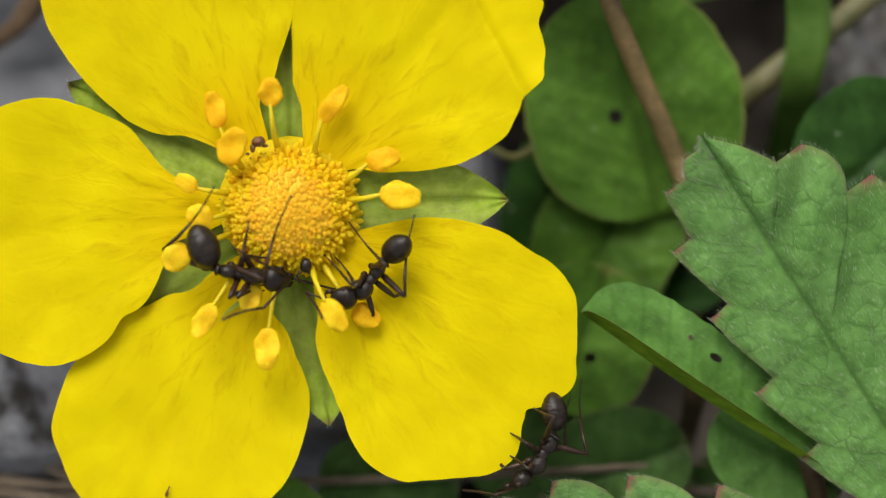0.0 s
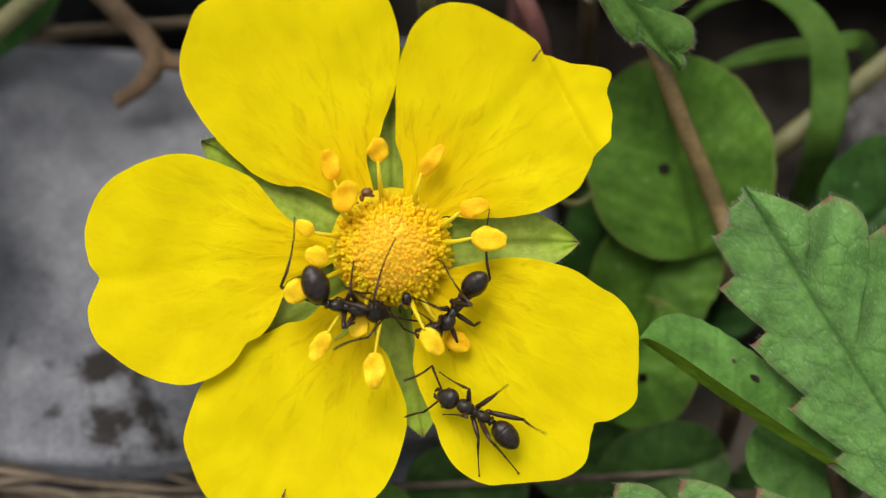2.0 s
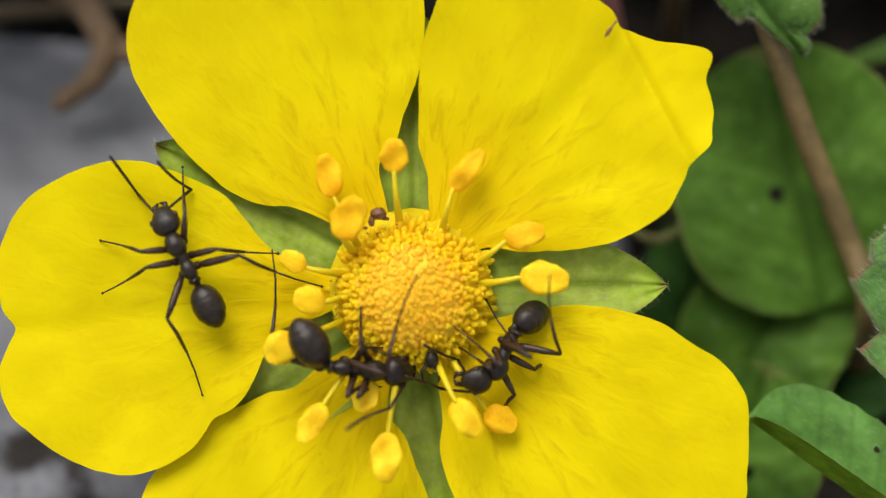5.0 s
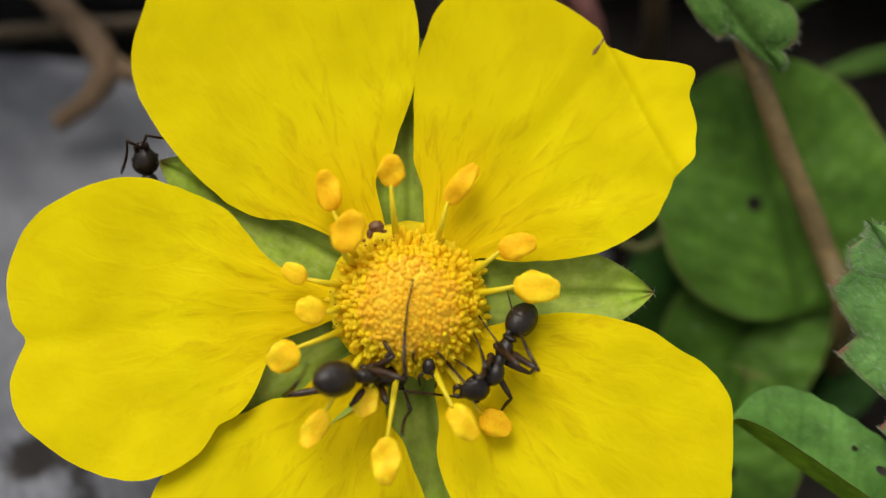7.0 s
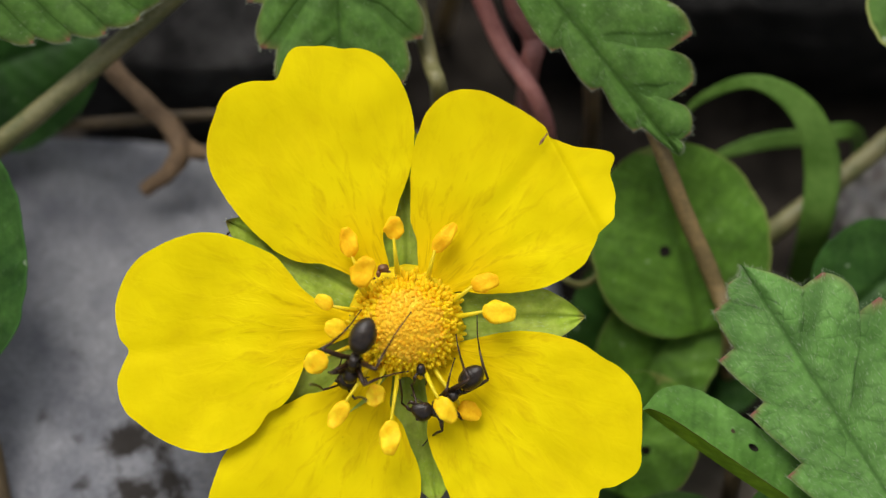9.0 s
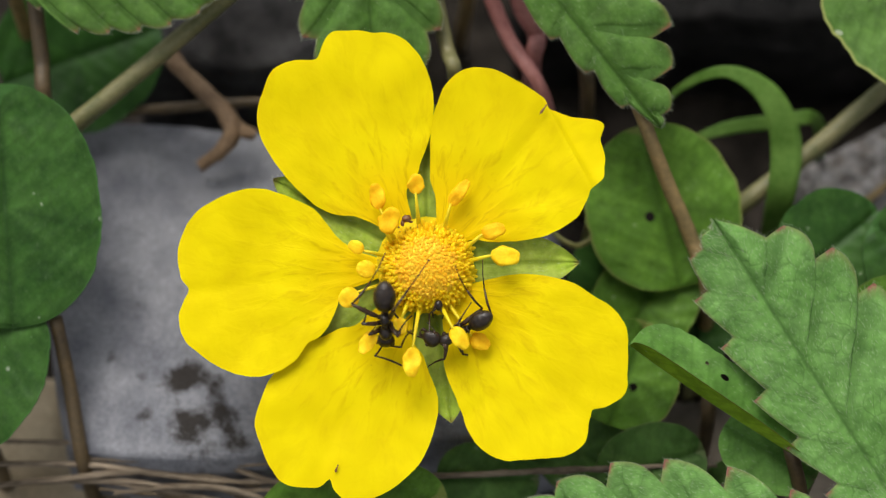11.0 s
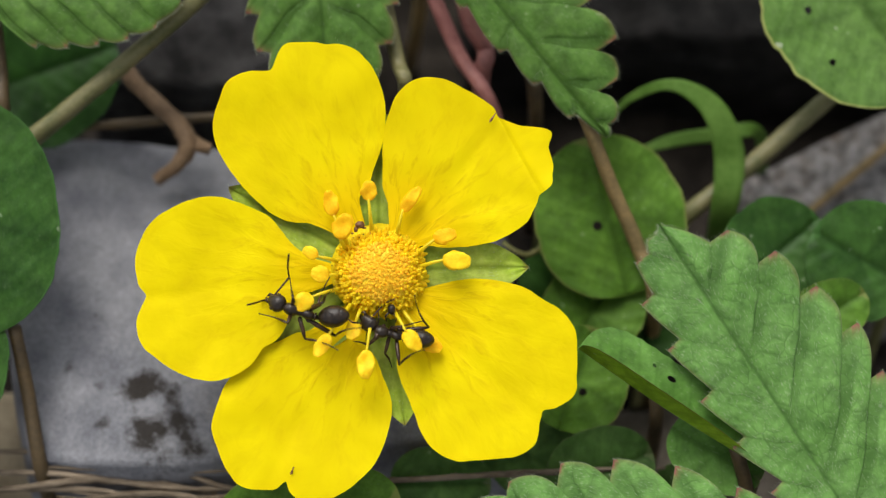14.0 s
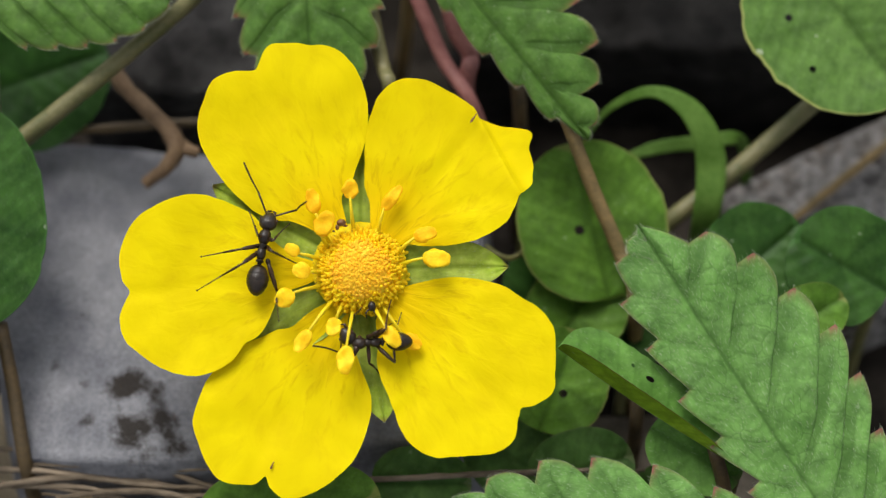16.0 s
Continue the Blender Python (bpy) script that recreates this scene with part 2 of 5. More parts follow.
TWIG = plain("brown twig", (0.10, 0.060, 0.030), (0.22, 0.14, 0.075), 700.0, 0.75, 0.0002)
STALK_GREEN = plain("green stalk", (0.085, 0.092, 0.026), (0.175, 0.155, 0.064), 700.0, 0.55, 0.00008)
STALK_RED = plain("reddish stalk", (0.20, 0.07, 0.06), (0.34, 0.14, 0.12), 700.0, 0.55, 0.00008)
STALK_DARK = plain("dark stalk", (0.045, 0.030, 0.012), (0.10, 0.065, 0.025), 700.0, 0.6, 0.0001)
STRAW = plain("dry straw", (0.060, 0.045, 0.030), (0.24, 0.19, 0.135), 800.0, 0.8, 0.00025, spec=0.15, stretch=(0.3, 1, 1))
GRASS = plain("grass green", (0.072, 0.155, 0.020), (0.130, 0.240, 0.045), 600.0, 0.55, 0.00006, spec=0.15, through_light=0.3)
SOIL = plain("dark soil", (0.0066, 0.0055, 0.0044), (0.033, 0.0275, 0.022), 350.0, 0.95, 0.0008, spec=0.1)
STALK_YELLOW = plain("yellowish stalk", (0.07, 0.075, 0.012), (0.14, 0.13, 0.025), 700.0, 0.6, 0.00008)
HAIR = plain("whitish hair", (0.30, 0.36, 0.22), (0.46, 0.50, 0.36), 2500.0, 0.5, 0.00001, through_light=0.3)
BROWN = plain("dark brown husk", (0.08, 0.03, 0.008), (0.26, 0.11, 0.025), 2500.0, 0.5, 0.00004)
SLATE = stone_material("grey slate", (0.150, 0.153, 0.170), (0.268, 0.270, 0.286), (0.020, 0.016, 0.012), 0.655, scale=420.0, speck=0.6, colonies=((-7.0, -5.5, 1.25, 0.46), (-6.1, -5.1, 1.1, 0.44), (-6.4, -7.7, 1.5, 0.50), (-4.6, -7.3, 1.3, 0.44), (-8.4, -7.2, 0.8, 0.36), (-4.9, -5.8, 1.1, 0.36), (-3.6, -8.6, 1.2, 0.32), (-10.2, -3.9, 0.8, 0.24), (-8.7, -5.0, 0.7, 0.24), (-9.0, -1.0, 1.2, 0.16), (-5.4, -9.2, 1.8, 0.25)), relief=0.00012)
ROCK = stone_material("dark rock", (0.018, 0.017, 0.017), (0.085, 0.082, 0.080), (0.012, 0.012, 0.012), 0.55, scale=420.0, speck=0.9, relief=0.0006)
# near-black copy of the rock: shade under the plants put into its colour
ROCK_SHADED = stone_material("rock with shade painted in", (0.005, 0.005, 0.0048), (0.036, 0.034, 0.032), (0.003, 0.003, 0.003), 0.54, scale=420.0, speck=0.9, relief=0.0006)
GRANITE = stone_material("speckled stone", (0.085, 0.08, 0.075), (0.47, 0.45, 0.43), (0.11, 0.07, 0.035), 0.53, scale=1100.0, speck=1.0, relief=0.0005)
EARTH = stone_material("grey-brown lit soil", (0.10, 0.085, 0.065), (0.23, 0.195, 0.155), (0.05, 0.042, 0.036), 0.60, speck=0.8)
TAN = stone_material("tan stone", (0.24, 0.19, 0.12), (0.42, 0.35, 0.24), (0.10, 0.08, 0.05), 0.62, speck=0.6)


# ---- building helpers ----
def mesh_of(name, verts, faces, material, smooth=True, layers=None, crisp=False):
    me = bpy.data.meshes.new(name)
    me.from_pydata([(x * K, y * K, z * K) for x, y, z in verts], [], faces)
    me.polygons.foreach_set("use_smooth", [smooth] * len(me.polygons))
    for key, values in (layers or {}).items():
        me.attributes.new(key, "FLOAT", "POINT").data.foreach_set("value", values)
    me.materials.append(material)
    me.validate()
    me.update()
    if crisp:
        me.set_sharp_from_angle(angle=radians(55))
    return me


def thing(name, u, v, w, label, category, group="", turn=0.0):
    """An empty in the flower's frame that carries the parts of one thing."""
    ob = new(name)
    ob.empty_display_size = 0.001
    ob.matrix_basis = Matrix.Translation(at(u, v, w)) @ FACE.to_4x4() @ pose(0, 0, 0, 0, 0, turn)
    return tagged(ob, label, category, group)


def part(name, geo, material, parent, label="", m=None, layers=None, smooth=True, kind="", crisp=False):
    ob = new(name, mesh_of(name, geo[0], geo[1], material, smooth, layers, crisp))
    ob.parent = parent
    if m is not None:
        ob.matrix_basis = m
    return tagged(ob, label, kind=kind)


def mm(x, y, z, rx=0, ry=0, rz=0):
    return pose(x * K, y * K, z * K, rx, ry, rz)


def join(*geos):
    verts, faces = [], []
    for v, f in geos:
        n = len(verts)
        verts += v
        faces += [tuple(i + n for i in face) for face in f]
    return verts, faces


def moved(geo, m):
    """Geometry in millimetres moved by a matrix whose shift is in millimetres."""
    return [tuple(m @ Vector(p)) for p in geo[0]], geo[1]


def smooth_path(points, steps=8):
    """A smooth line through a few points (Catmull-Rom)."""
    p = [Vector(q) for q in points]
    p = [p[0] * 2 - p[1], *p, p[-1] * 2 - p[-2]]
    line = []
    for a, b, c, d in zip(p, p[1:], p[2:], p[3:]):
        for i in range(steps):
            s = i / steps
            line.append(0.5 * (2 * b + (c - a) * s + (2 * a - 5 * b + 4 * c - d) * s * s + (3 * b - a - 3 * c + d) * s**3))
    return line + [p[-2]]


def tube(points, radii, sides=8, steps=6, rough=0.0):
    """A round stalk through a few points, its radius going evenly through the radii given."""
    line = smooth_path(points, steps) if steps > 1 else [Vector(q) for q in points]
    n = len(line)
    rad = [np.interp(i / (n - 1), np.linspace(0, 1, len(radii)), radii) for i in range(n)]
    verts, faces = [], []
    side = None
    for i, q in enumerate(line):
        d = (line[min(i + 1, n - 1)] - line[max(i - 1, 0)]).normalized()
        if side is None:
            side = d.orthogonal().normalized()
        side = (side - d * side.dot(d)).normalized()
        up = d.cross(side)
        for k in range(sides):
            a = 2 * math.pi * k / sides
            r = rad[i] * (1 + rough * noise.noise(q * 0.9 + Vector((k, 0, 0))))
            verts.append(tuple(q + (side * math.cos(a) + up * math.sin(a)) * r))
    for i in range(n - 1):
        for k in range(sides):
            a, b = i * sides + k, i * sides + (k + 1) % sides
            faces.append((a, b, b + sides, a + sides))
    verts += [tuple(line[0]), tuple(line[-1])]
    for k in range(sides):
        faces.append((len(verts) - 2, (k + 1) % sides, k))
        faces.append((len(verts) - 1, (n - 1) * sides + k, (n - 1) * sides + (k + 1) % sides))
    return verts, faces


def ball(cx, cy, cz, rx, ry, rz, rings=10, sides=14, shape=None):
    """An ellipsoid along x; shape(s, a) scales its section at s (-1 tail to 1 front), angle a."""
    verts, faces = [(cx - rx, cy, cz)], []
    for i in range(1, rings):
        th = math.pi * i / rings
        s = -math.cos(th)
        for k in range(sides):
            a = 2 * math.pi * k / sides
            f = math.sin(th) * (shape(s, a) if shape else 1.0)
            verts.append((cx + rx * s, cy + ry * f * math.cos(a), cz + rz * f * math.sin(a)))
    verts.append((cx + rx, cy, cz))
    for k in range(sides):
        faces.append((0, 1 + (k + 1) % sides, 1 + k))
        e = 1 + (rings - 2) * sides
        faces.append((len(verts) - 1, e + k, e + (k + 1) % sides))
    for i in range(rings - 2):
        for k in range(sides):
            a, b = 1 + i * sides + k, 1 + i * sides + (k + 1) % sides
            faces.append((a, b, b + sides, a + sides))
    return verts, faces


def sheet(grid, thick):
    """A closed sheet of some thickness from rows of points: a front, a back and a rim."""
    rows, cols = len(grid), len(grid[0])
    front = [tuple(p) for row in grid for p in row]
    back = [(p[0], p[1], p[2] - thick) for p in front]
    faces = []
    n = rows * cols
    for i in range(rows - 1):
        for j in range(cols - 1):
            a = i * cols + j
            faces.append((a, a + 1, a + cols + 1, a + cols))
            faces.append((n + a + cols, n + a + cols + 1, n + a + 1, n + a))
    rim = [j for j in range(cols)] + [i * cols + cols - 1 for i in range(1, rows)] + [(rows - 1) * cols + j for j in range(cols - 2, -1, -1)] + [i * cols for i in range(rows - 2, 0, -1)]
    for a, b in zip(rim, rim[1:] + rim[:1]):
        faces.append((b, a, n + a, n + b))
    return front + back, faces


def round_sheet(rings, middle, thick):
    """A closed sheet from rings of points about a middle, the last ring being its rim."""
    m = len(rings[0])
    front = [tuple(middle)] + [tuple(p) for ring in rings for p in ring]
    n = len(front)
    faces = []
    for k in range(m):
        j = (k + 1) % m
        faces += [(0, 1 + k, 1 + j), (n, n + 1 + j, n + 1 + k)]
        for i in range(len(rings) - 1):
            a, b = 1 + i * m + k, 1 + i * m + j
            faces += [(a, a + m, b + m, b), (n + b, n + b + m, n + a + m, n + a)]
        e, f = 1 + (len(rings) - 1) * m + k, 1 + (len(rings) - 1) * m + j
        faces.append((e, n + e, n + f, f))
    return front + [(x, y, z - thick) for x, y, z in front], faces


def ring_radius(radii, a):
    """The radius at the bearing a (degrees) of a smooth closed outline through evenly spaced radii."""
    n = len(radii)
    x = (a % 360) / 360 * n
    i, f = int(x), x - int(x)
    p = [radii[(i + k) % n] for k in (-1, 0, 1, 2)]
    return p[1] + 0.5 * f * (p[2] - p[0] + f * (2 * p[0] - 5 * p[1] + 4 * p[2] - p[3] + f * (3 * (p[1] - p[2]) + p[3] - p[0])))


# ---- ground and stones ----
def build_ground():
    """One sheet of dark soil to the horizon, finely uneven near the flower."""
    n, verts, faces = 90, [], []
    def spread(s):
        return math.copysign(45.0 * abs(s) + 115.0 * abs(s) ** 4, s)
    for i in range(n + 1):
        for j in range(n + 1):
            x, y = spread(2 * i / n - 1), spread(2 * j / n - 1) + 4
            z = -6 + (1.6 * noise.noise(Vector((x * 0.13, y * 0.13, 0))) + 0.9 * noise.noise(Vector((x * 0.5, y * 0.5, 3)))) * (abs(x) < 400)
            verts.append((x, y, z))
    for i in range(n):
        for j in range(n):
            a = i * (n + 1) + j
            faces.append((a, a + n + 1, a + n + 2, a + 1))
    tagged(new("ground", mesh_of("ground", verts, faces, SOIL)), "dark bare soil between the stones", "soil", kind="structure")


def stone(x, y, z, sx, sy, sz, material, label, seed, turn=0.0, flat=0.35, rough=0.5):
    """A rounded, uneven stone; x, y, z of its middle and its half sizes in millimetres."""
    rings, sides = 56, 96
    verts, faces = ball(0, 0, 0, 1, 1, 1, rings, sides)
    out = []
    for p in verts:
        q = Vector(p)
        # a superellipsoid, with flat faces and soft edges
        e = [math.copysign(abs(c) ** flat, c) for c in q]
        big = max(abs(c) for c in e) or 1.0
        q = q.lerp(Vector(e) / big, 0.75)
        w = Vector((q.x * sx, q.y * sy, q.z * sz))
        k = 1 + 0.10 * noise.noise(w * 0.09 + Vector((seed, 0, 0)))
        w = w * k + Vector((0, 0, 1)) * rough * (noise.noise(w * 0.28 + Vector((0, seed, 0))) + 0.4 * noise.noise(w * 0.9))
        out.append(tuple(w))
    ob = new("stone", mesh_of("stone", out, faces, material))
    ob.matrix_basis = mm(x, y, z, 0, 0, turn)
    return tagged(ob, label, "stone")


# ---- the flower ----
def petal(flower, claw, axis, far, radii, w0, rise, cup, seed, dents, crease=None):
    """One notched petal: claw and axis in the flower's face, far the distance to the blade's middle, radii of the blade's outline about it."""
    n, m = 38, 240
    def height(x, y, s):
        z = w0 + rise * max(0.0, x / 10.0) ** 1.5 + cup * (y / 4.6) ** 2 * min(1.0, max(0.0, x) / 4)
        z += 0.15 * noise.noise(Vector((x * 0.33, y * 0.33, seed))) * min(1.0, max(0.0, x) / 3)
        z -= 0.05 * math.exp(-((y / 0.5) ** 2)) * min(1.0, max(0.0, x) / 3)
        z += 0.05 * noise.noise(Vector((x * 0.5, math.atan2(y, x + 0.8) * 7, seed + 3)))
        z -= 0.012 * max(0.0, s - 0.9) / 0.1
        if crease:
            d = (x - crease[0]) * crease[2] + (y - crease[1]) * crease[3]
            z -= 0.60 * (1 - math.exp(-max(0.0, d) / 0.20)) + 0.06 * max(0.0, d)
            z += 0.03 * math.exp(-((d + 0.12) / 0.25) ** 2)
        return z
    rings = []
    for i in range(1, n + 1):
        s = (i / n) ** 0.85
        ring = []
        for k in range(m):
            a = 360.0 * k / m
            edge = ring_radius(radii, a) + sum(d * math.exp(-((((a - b + 180) % 360 - 180) / wd) ** 2)) for b, d, wd in dents)
            r = s * (edge * s**3 + ring_radius(radii, a) * (1 - s**3)) * (1 + 0.006 * s * noise.noise(Vector((a * 0.15, seed, 0))))
            x, y = far + r * math.cos(radians(a)), r * math.sin(radians(a))
            ruffle = 0.10 * s**3 * noise.noise(Vector((math.cos(radians(a)) * 3, math.sin(radians(a)) * 3, seed + 7)))
            ring.append((x, y, height(x, y, s) + ruffle))
        rings.append(ring)
    return part("petal", round_sheet(rings, (far, 0, height(far, 0, 0)), 0.035), PETAL, flower, crisp=True, m=mm(claw[0], claw[1], 0, 0, 0, axis))


def sepal(flower, base, axis, length, width, w0, droop):
    """A pointed green sepal with a keel."""
    grid, vein, tip = [], [], []
    n, m = 40, 28
    for i in range(n + 1):
        s = i / n
        hw = width * (0.60 + 0.75 * s - 0.70 * s * s) * (1 - s**6.0) * (1 + 0.10 * noise.noise(Vector((s * 5, axis, 0)))) + 0.04
        row = []
        for j in range(m + 1):
            q = 2 * j / m - 1
            row.append((s * length, q * hw, w0 + droop * s * s + 0.35 * q * q * (1 - 0.5 * s) + 0.14 * s * noise.noise(Vector((s * 7, q * 1.5, axis + 3))) - 0.1 * math.exp(-((q / 0.15) ** 2)) + 0.05 * noise.noise(Vector((s * 6, q * 2, axis)))))
            vein.append(min(1.0, 0.6 * math.exp(-((q / 0.12) ** 2)) + 0.45 * abs(math.cos(q * 7.0 + 0.6 * s)) ** 12 * (1 - s)))
            tip.append(min(0.7, max(0.0, (s - 0.95) / 0.08) + 0.2 * max(0.0, abs(q) - 0.85) / 0.15 * s))
        grid.append(row)
    part("sepal", sheet([r[::-1] for r in grid], 0.12), SEPAL, flower, crisp=True, m=mm(base[0], base[1], 0, 0, 0, axis), layers={"vein": vein * 2, "tip": tip * 2})
    rng = random.Random(int(axis) + 7)
    geos = []
    for k in range(110):
        i, j = n - int(n * 0.75 * rng.random() ** 1.5), rng.choice((0, m, rng.randrange(m)))
        p = Vector(grid[i][j])
        d = Vector((rng.uniform(0.3, 1.0), (2 * j / m - 1) * rng.uniform(0.2, 1.0), rng.uniform(0.1, 0.5)))
        geos.append(tube([p, p + d * rng.uniform(0.06, 0.15)], [0.005, 0.002], 3, 1))
    part("hairs", join(*geos), HAIR, flower, "fine whitish hairs on a sepal", m=mm(base[0], base[1], 0, 0, 0, axis), kind="stuff")


def stamen(flower, u, v, w, length, width, turn, root, tilt=0.0):
    """A filament that rises from the rim of the disc and bears a two-lobed anther."""
    a = radians(turn)
    foot = (u - 0.42 * length * math.cos(a), v - 0.42 * length * math.sin(a), w - 0.05)
    mid = ((root[0] + foot[0]) / 2, (root[1] + foot[1]) / 2, (0.1 + w) / 2 + 0.35)
    fil = part("stamen", tube([(root[0], root[1], 0.0), mid, foot], [0.13, 0.09, 0.06], 8, 6), FILAMENT, flower, "pale yellow stamen with an orange-yellow anther")
    def lobes(s, b):
        # a flat heart-shaped body, grooved along its face and notched at the far end
        groove = 0.13 * math.exp(-(((b - math.pi / 2) / 0.28) ** 2)) + 0.10 * math.exp(-(((b - 3 * math.pi / 2) / 0.3) ** 2))
        return 1.0 - 0.16 * s - groove + 0.26 * noise.noise(Vector((s * 2.0, 2 * math.cos(b), u * 3 + 2 * math.sin(b)))) + 0.08 * noise.noise(Vector((s * 7, b * 2, v)))
    verts, faces = ball(0, 0, 0, length / 2, width * 0.46, width * 0.17, 18, 24, lobes)
    verts = [(x - 0.05 * length * math.exp(-((y / (0.14 * width)) ** 2)) * (x > 0.2 * length), y, z + 0.07 * math.sin(5 * x + 3 * y + u) + 0.25 * y * y) for x, y, z in verts]
    part("anther", (verts, faces), ANTHER_OLD if v > 1.5 or (u > 2 and v < -3.6) else ANTHER, fil, "orange-yellow two-lobed anther", m=mm(u, v, w, 0, tilt, turn))


def build_flower():
    f = thing("flower", 0, 0, 0, "open yellow five-petalled cinquefoil flower with visiting ants", "flower")
    # the lens focuses on the flower, so what lies behind it is a little soft
    cam.data.dof.use_dof, cam.data.dof.focus_object, cam.data.dof.aperture_fstop = True, f, 23.0
    # receptacle and its crowd of styles
    part("receptacle", ball(0.15, -0.05, -0.05, 1.94, 1.88, 1.52, 24, 40), DISC, f, "domed orange receptacle packed with styles")
    rng = random.Random(4)
    geos, heart = [], []
    count = 900
    for i in range(count):
        z = 1 - (i + 0.5) / count * 1.08
        az = i * 2.399963 + rng.uniform(-0.12, 0.12)
        rim = max(0.0, 1 - z) ** 1.6
        if z < 0.45 and rng.random() < 0.22:
            continue
        rr = math.sqrt(max(0.0, 1 - z * z))
        d = Vector((rr * math.cos(az), rr * math.sin(az), z))
        p = Vector((0.15 + 1.84 * d.x, -0.05 + 1.78 * d.y, -0.05 + 1.44 * d.z))
        wild = 0.10 + 0.34 * rim
        out = (d + Vector((rng.uniform(-wild, wild), rng.uniform(-wild, wild), 0.15 + rng.uniform(-wild, wild)))).normalized()
        # a short stout style, its stigma clubbed and uneven, longer towards the rim
        ln = rng.uniform(0.08, 0.13) + rng.uniform(0.16, 0.36) * rim
        fat = rng.uniform(0.10, 0.135) + 0.012 * rim
        m = Matrix.Translation(p + out * ln * (0.42 + 0.2 * rim)) @ out.to_track_quat("X", "Z").to_matrix().to_4x4()
        geo = moved(ball(0, 0, 0, ln, fat, fat * rng.uniform(0.8, 1.1), 8, 8, lambda s, a: 0.74 + 0.34 * s + 0.22 * noise.noise(Vector((s * 2, a, i * 1.7)))), m)
        (heart if z + rng.uniform(-0.10, 0.10) > 0.66 else geos).append(geo)
    part("disc_rim", ball(0.05, 0.1, 0.0, 2.40, 2.30, 0.38, 12, 36, lambda s, a: 1 + 0.05 * math.sin(9 * a + 4 * s)), RIM, f, "pale yellow rim of the disc")
    part("style_heart", join(*heart), HEART, f, "peach-coloured middle of the styles", kind="stuff")
    part("style_mass", join(*geos), STYLE, f, "crowd of stubby orange-yellow styles", kind="stuff")
    dust = []
    for i in range(26):
        # brown grains caught among the styles and on the rim
        az, r = radians(rng.uniform(75, 235)), rng.uniform(1.75, 2.4)
        dust.append(ball(0.1 + r * math.cos(az), r * math.sin(az), 0.30 + 0.75 * max(0.0, 2.15 - r), rng.uniform(0.02, 0.04), 0.025, 0.02, 5, 6))
    part("grains", join(*dust), BROWN, f, "scattered brown grains on the disc's rim", kind="stuff")
    # petals: top left, top right, right, bottom, left
    # claw, axis, distance of the middle, outline, height at the claw, rise, cup, seed
    petal(f, (-0.75, 1.4), 117.9, 5.88, (4.0, 4.52, 4.94, 4.84, 4.81, 4.62, 4.3, 4.08, 3.99, 3.99, 4.12, 4.17, 4.18, 4.8, 6.03, 3.98, 3.81, 3.59, 3.65, 3.8, 4.03, 4.34, 4.66, 4.98, 5.13, 4.99, 4.92, 4.91), 0.0, 0.75, 0.25, 1.0, ((-38, -0.1, 5),))
    petal(f, (1.0, 1.2), 51.3, 5.12, (3.32, 3.48, 3.7, 4.05, 4.61, 4.99, 4.96, 4.62, 4.31, 4.06, 3.95, 4.05, 4.08, 4.6, 5.15, 4.28, 4.05, 3.92, 3.92, 4.02, 4.11, 4.24, 4.16, 4.26, 4.45, 4.5, 4.55, 3.64), 0.08, 0.8, 0.3, 2.0, ((-28.6, 0.3, 5), (3.3, -0.14, 4), (-50, 0.16, 9), (-61, 0.26, 5), (-71, -0.08, 3)), (8.31, 0.19, 0.923, -0.385))
    petal(f, (1.2, -1.2), -41.3, 5.46, (3.83, 4.12, 4.73, 4.68, 4.76, 4.98, 4.88, 4.58, 4.56, 4.48, 4.49, 4.56, 4.67, 4.97, 5.58, 4.98, 4.4, 4.3, 4.12, 4.0, 4.13, 4.49, 4.74, 4.76, 4.54, 4.53, 4.65, 4.51), -0.05, 0.3, 0.25, 3.0, ((6.8, -0.25, 4),))
    petal(f, (-0.7, -1.6), -117.4, 5.86, (4.56, 4.2, 4.72, 4.65, 4.51, 4.38, 4.32, 4.2, 4.14, 4.18, 4.12, 4.04, 4.2, 4.38, 5.97, 5.05, 3.97, 3.81, 3.68, 3.81, 4.0, 4.08, 4.32, 4.54, 4.89, 4.91, 5.06, 5.08), -0.38, 0.35, 0.2, 4.0, ((10.6, -0.42, 3),))
    petal(f, (-1.8, -0.1), -172.1, 5.85, (4.08, 4.67, 4.93, 4.8, 4.74, 4.67, 4.58, 4.3, 3.96, 3.51, 3.62, 3.57, 3.54, 3.72, 5.95, 4.61, 4.08, 4.08, 4.27, 4.3, 4.48, 4.7, 4.79, 4.87, 4.98, 4.89, 4.71, 4.35), 0.06, 0.25, 0.25, 5.0, ((-3.7, -0.15, 4),))
    for args in SEPALS:
        sepal(f, *args)
    for u, v, w, ln, wd, turn, ra in STAMENS:
        stamen(f, u, v, w, ln, wd, turn, (0.1 + 2.0 * math.cos(radians(ra)), 1.9 * math.sin(radians(ra))), tilt=-8)
    for bu, bv, bw, ln, turn in ((5.75, 7.7, 0.95, 0.32, 55), (-4.15, -9.9, 0.12, 0.22, 70)):
        part("blemish", ball(0, 0, 0, ln, 0.05, 0.03, 6, 8, lambda s, a: 1 + 0.5 * math.sin(s * 9)), BROWN, f, "small brown blemish on a petal", m=mm(bu, bv, bw, 0, 0, turn))
    g = drop(0.2, 0, -2.5, -6.5)
    part("flower_stalk", tube([(0.1, 0, -0.2), (0.2, -0.2, -2.5), g], [0.55, 0.42, 0.42], 10), STALK_GREEN, f)
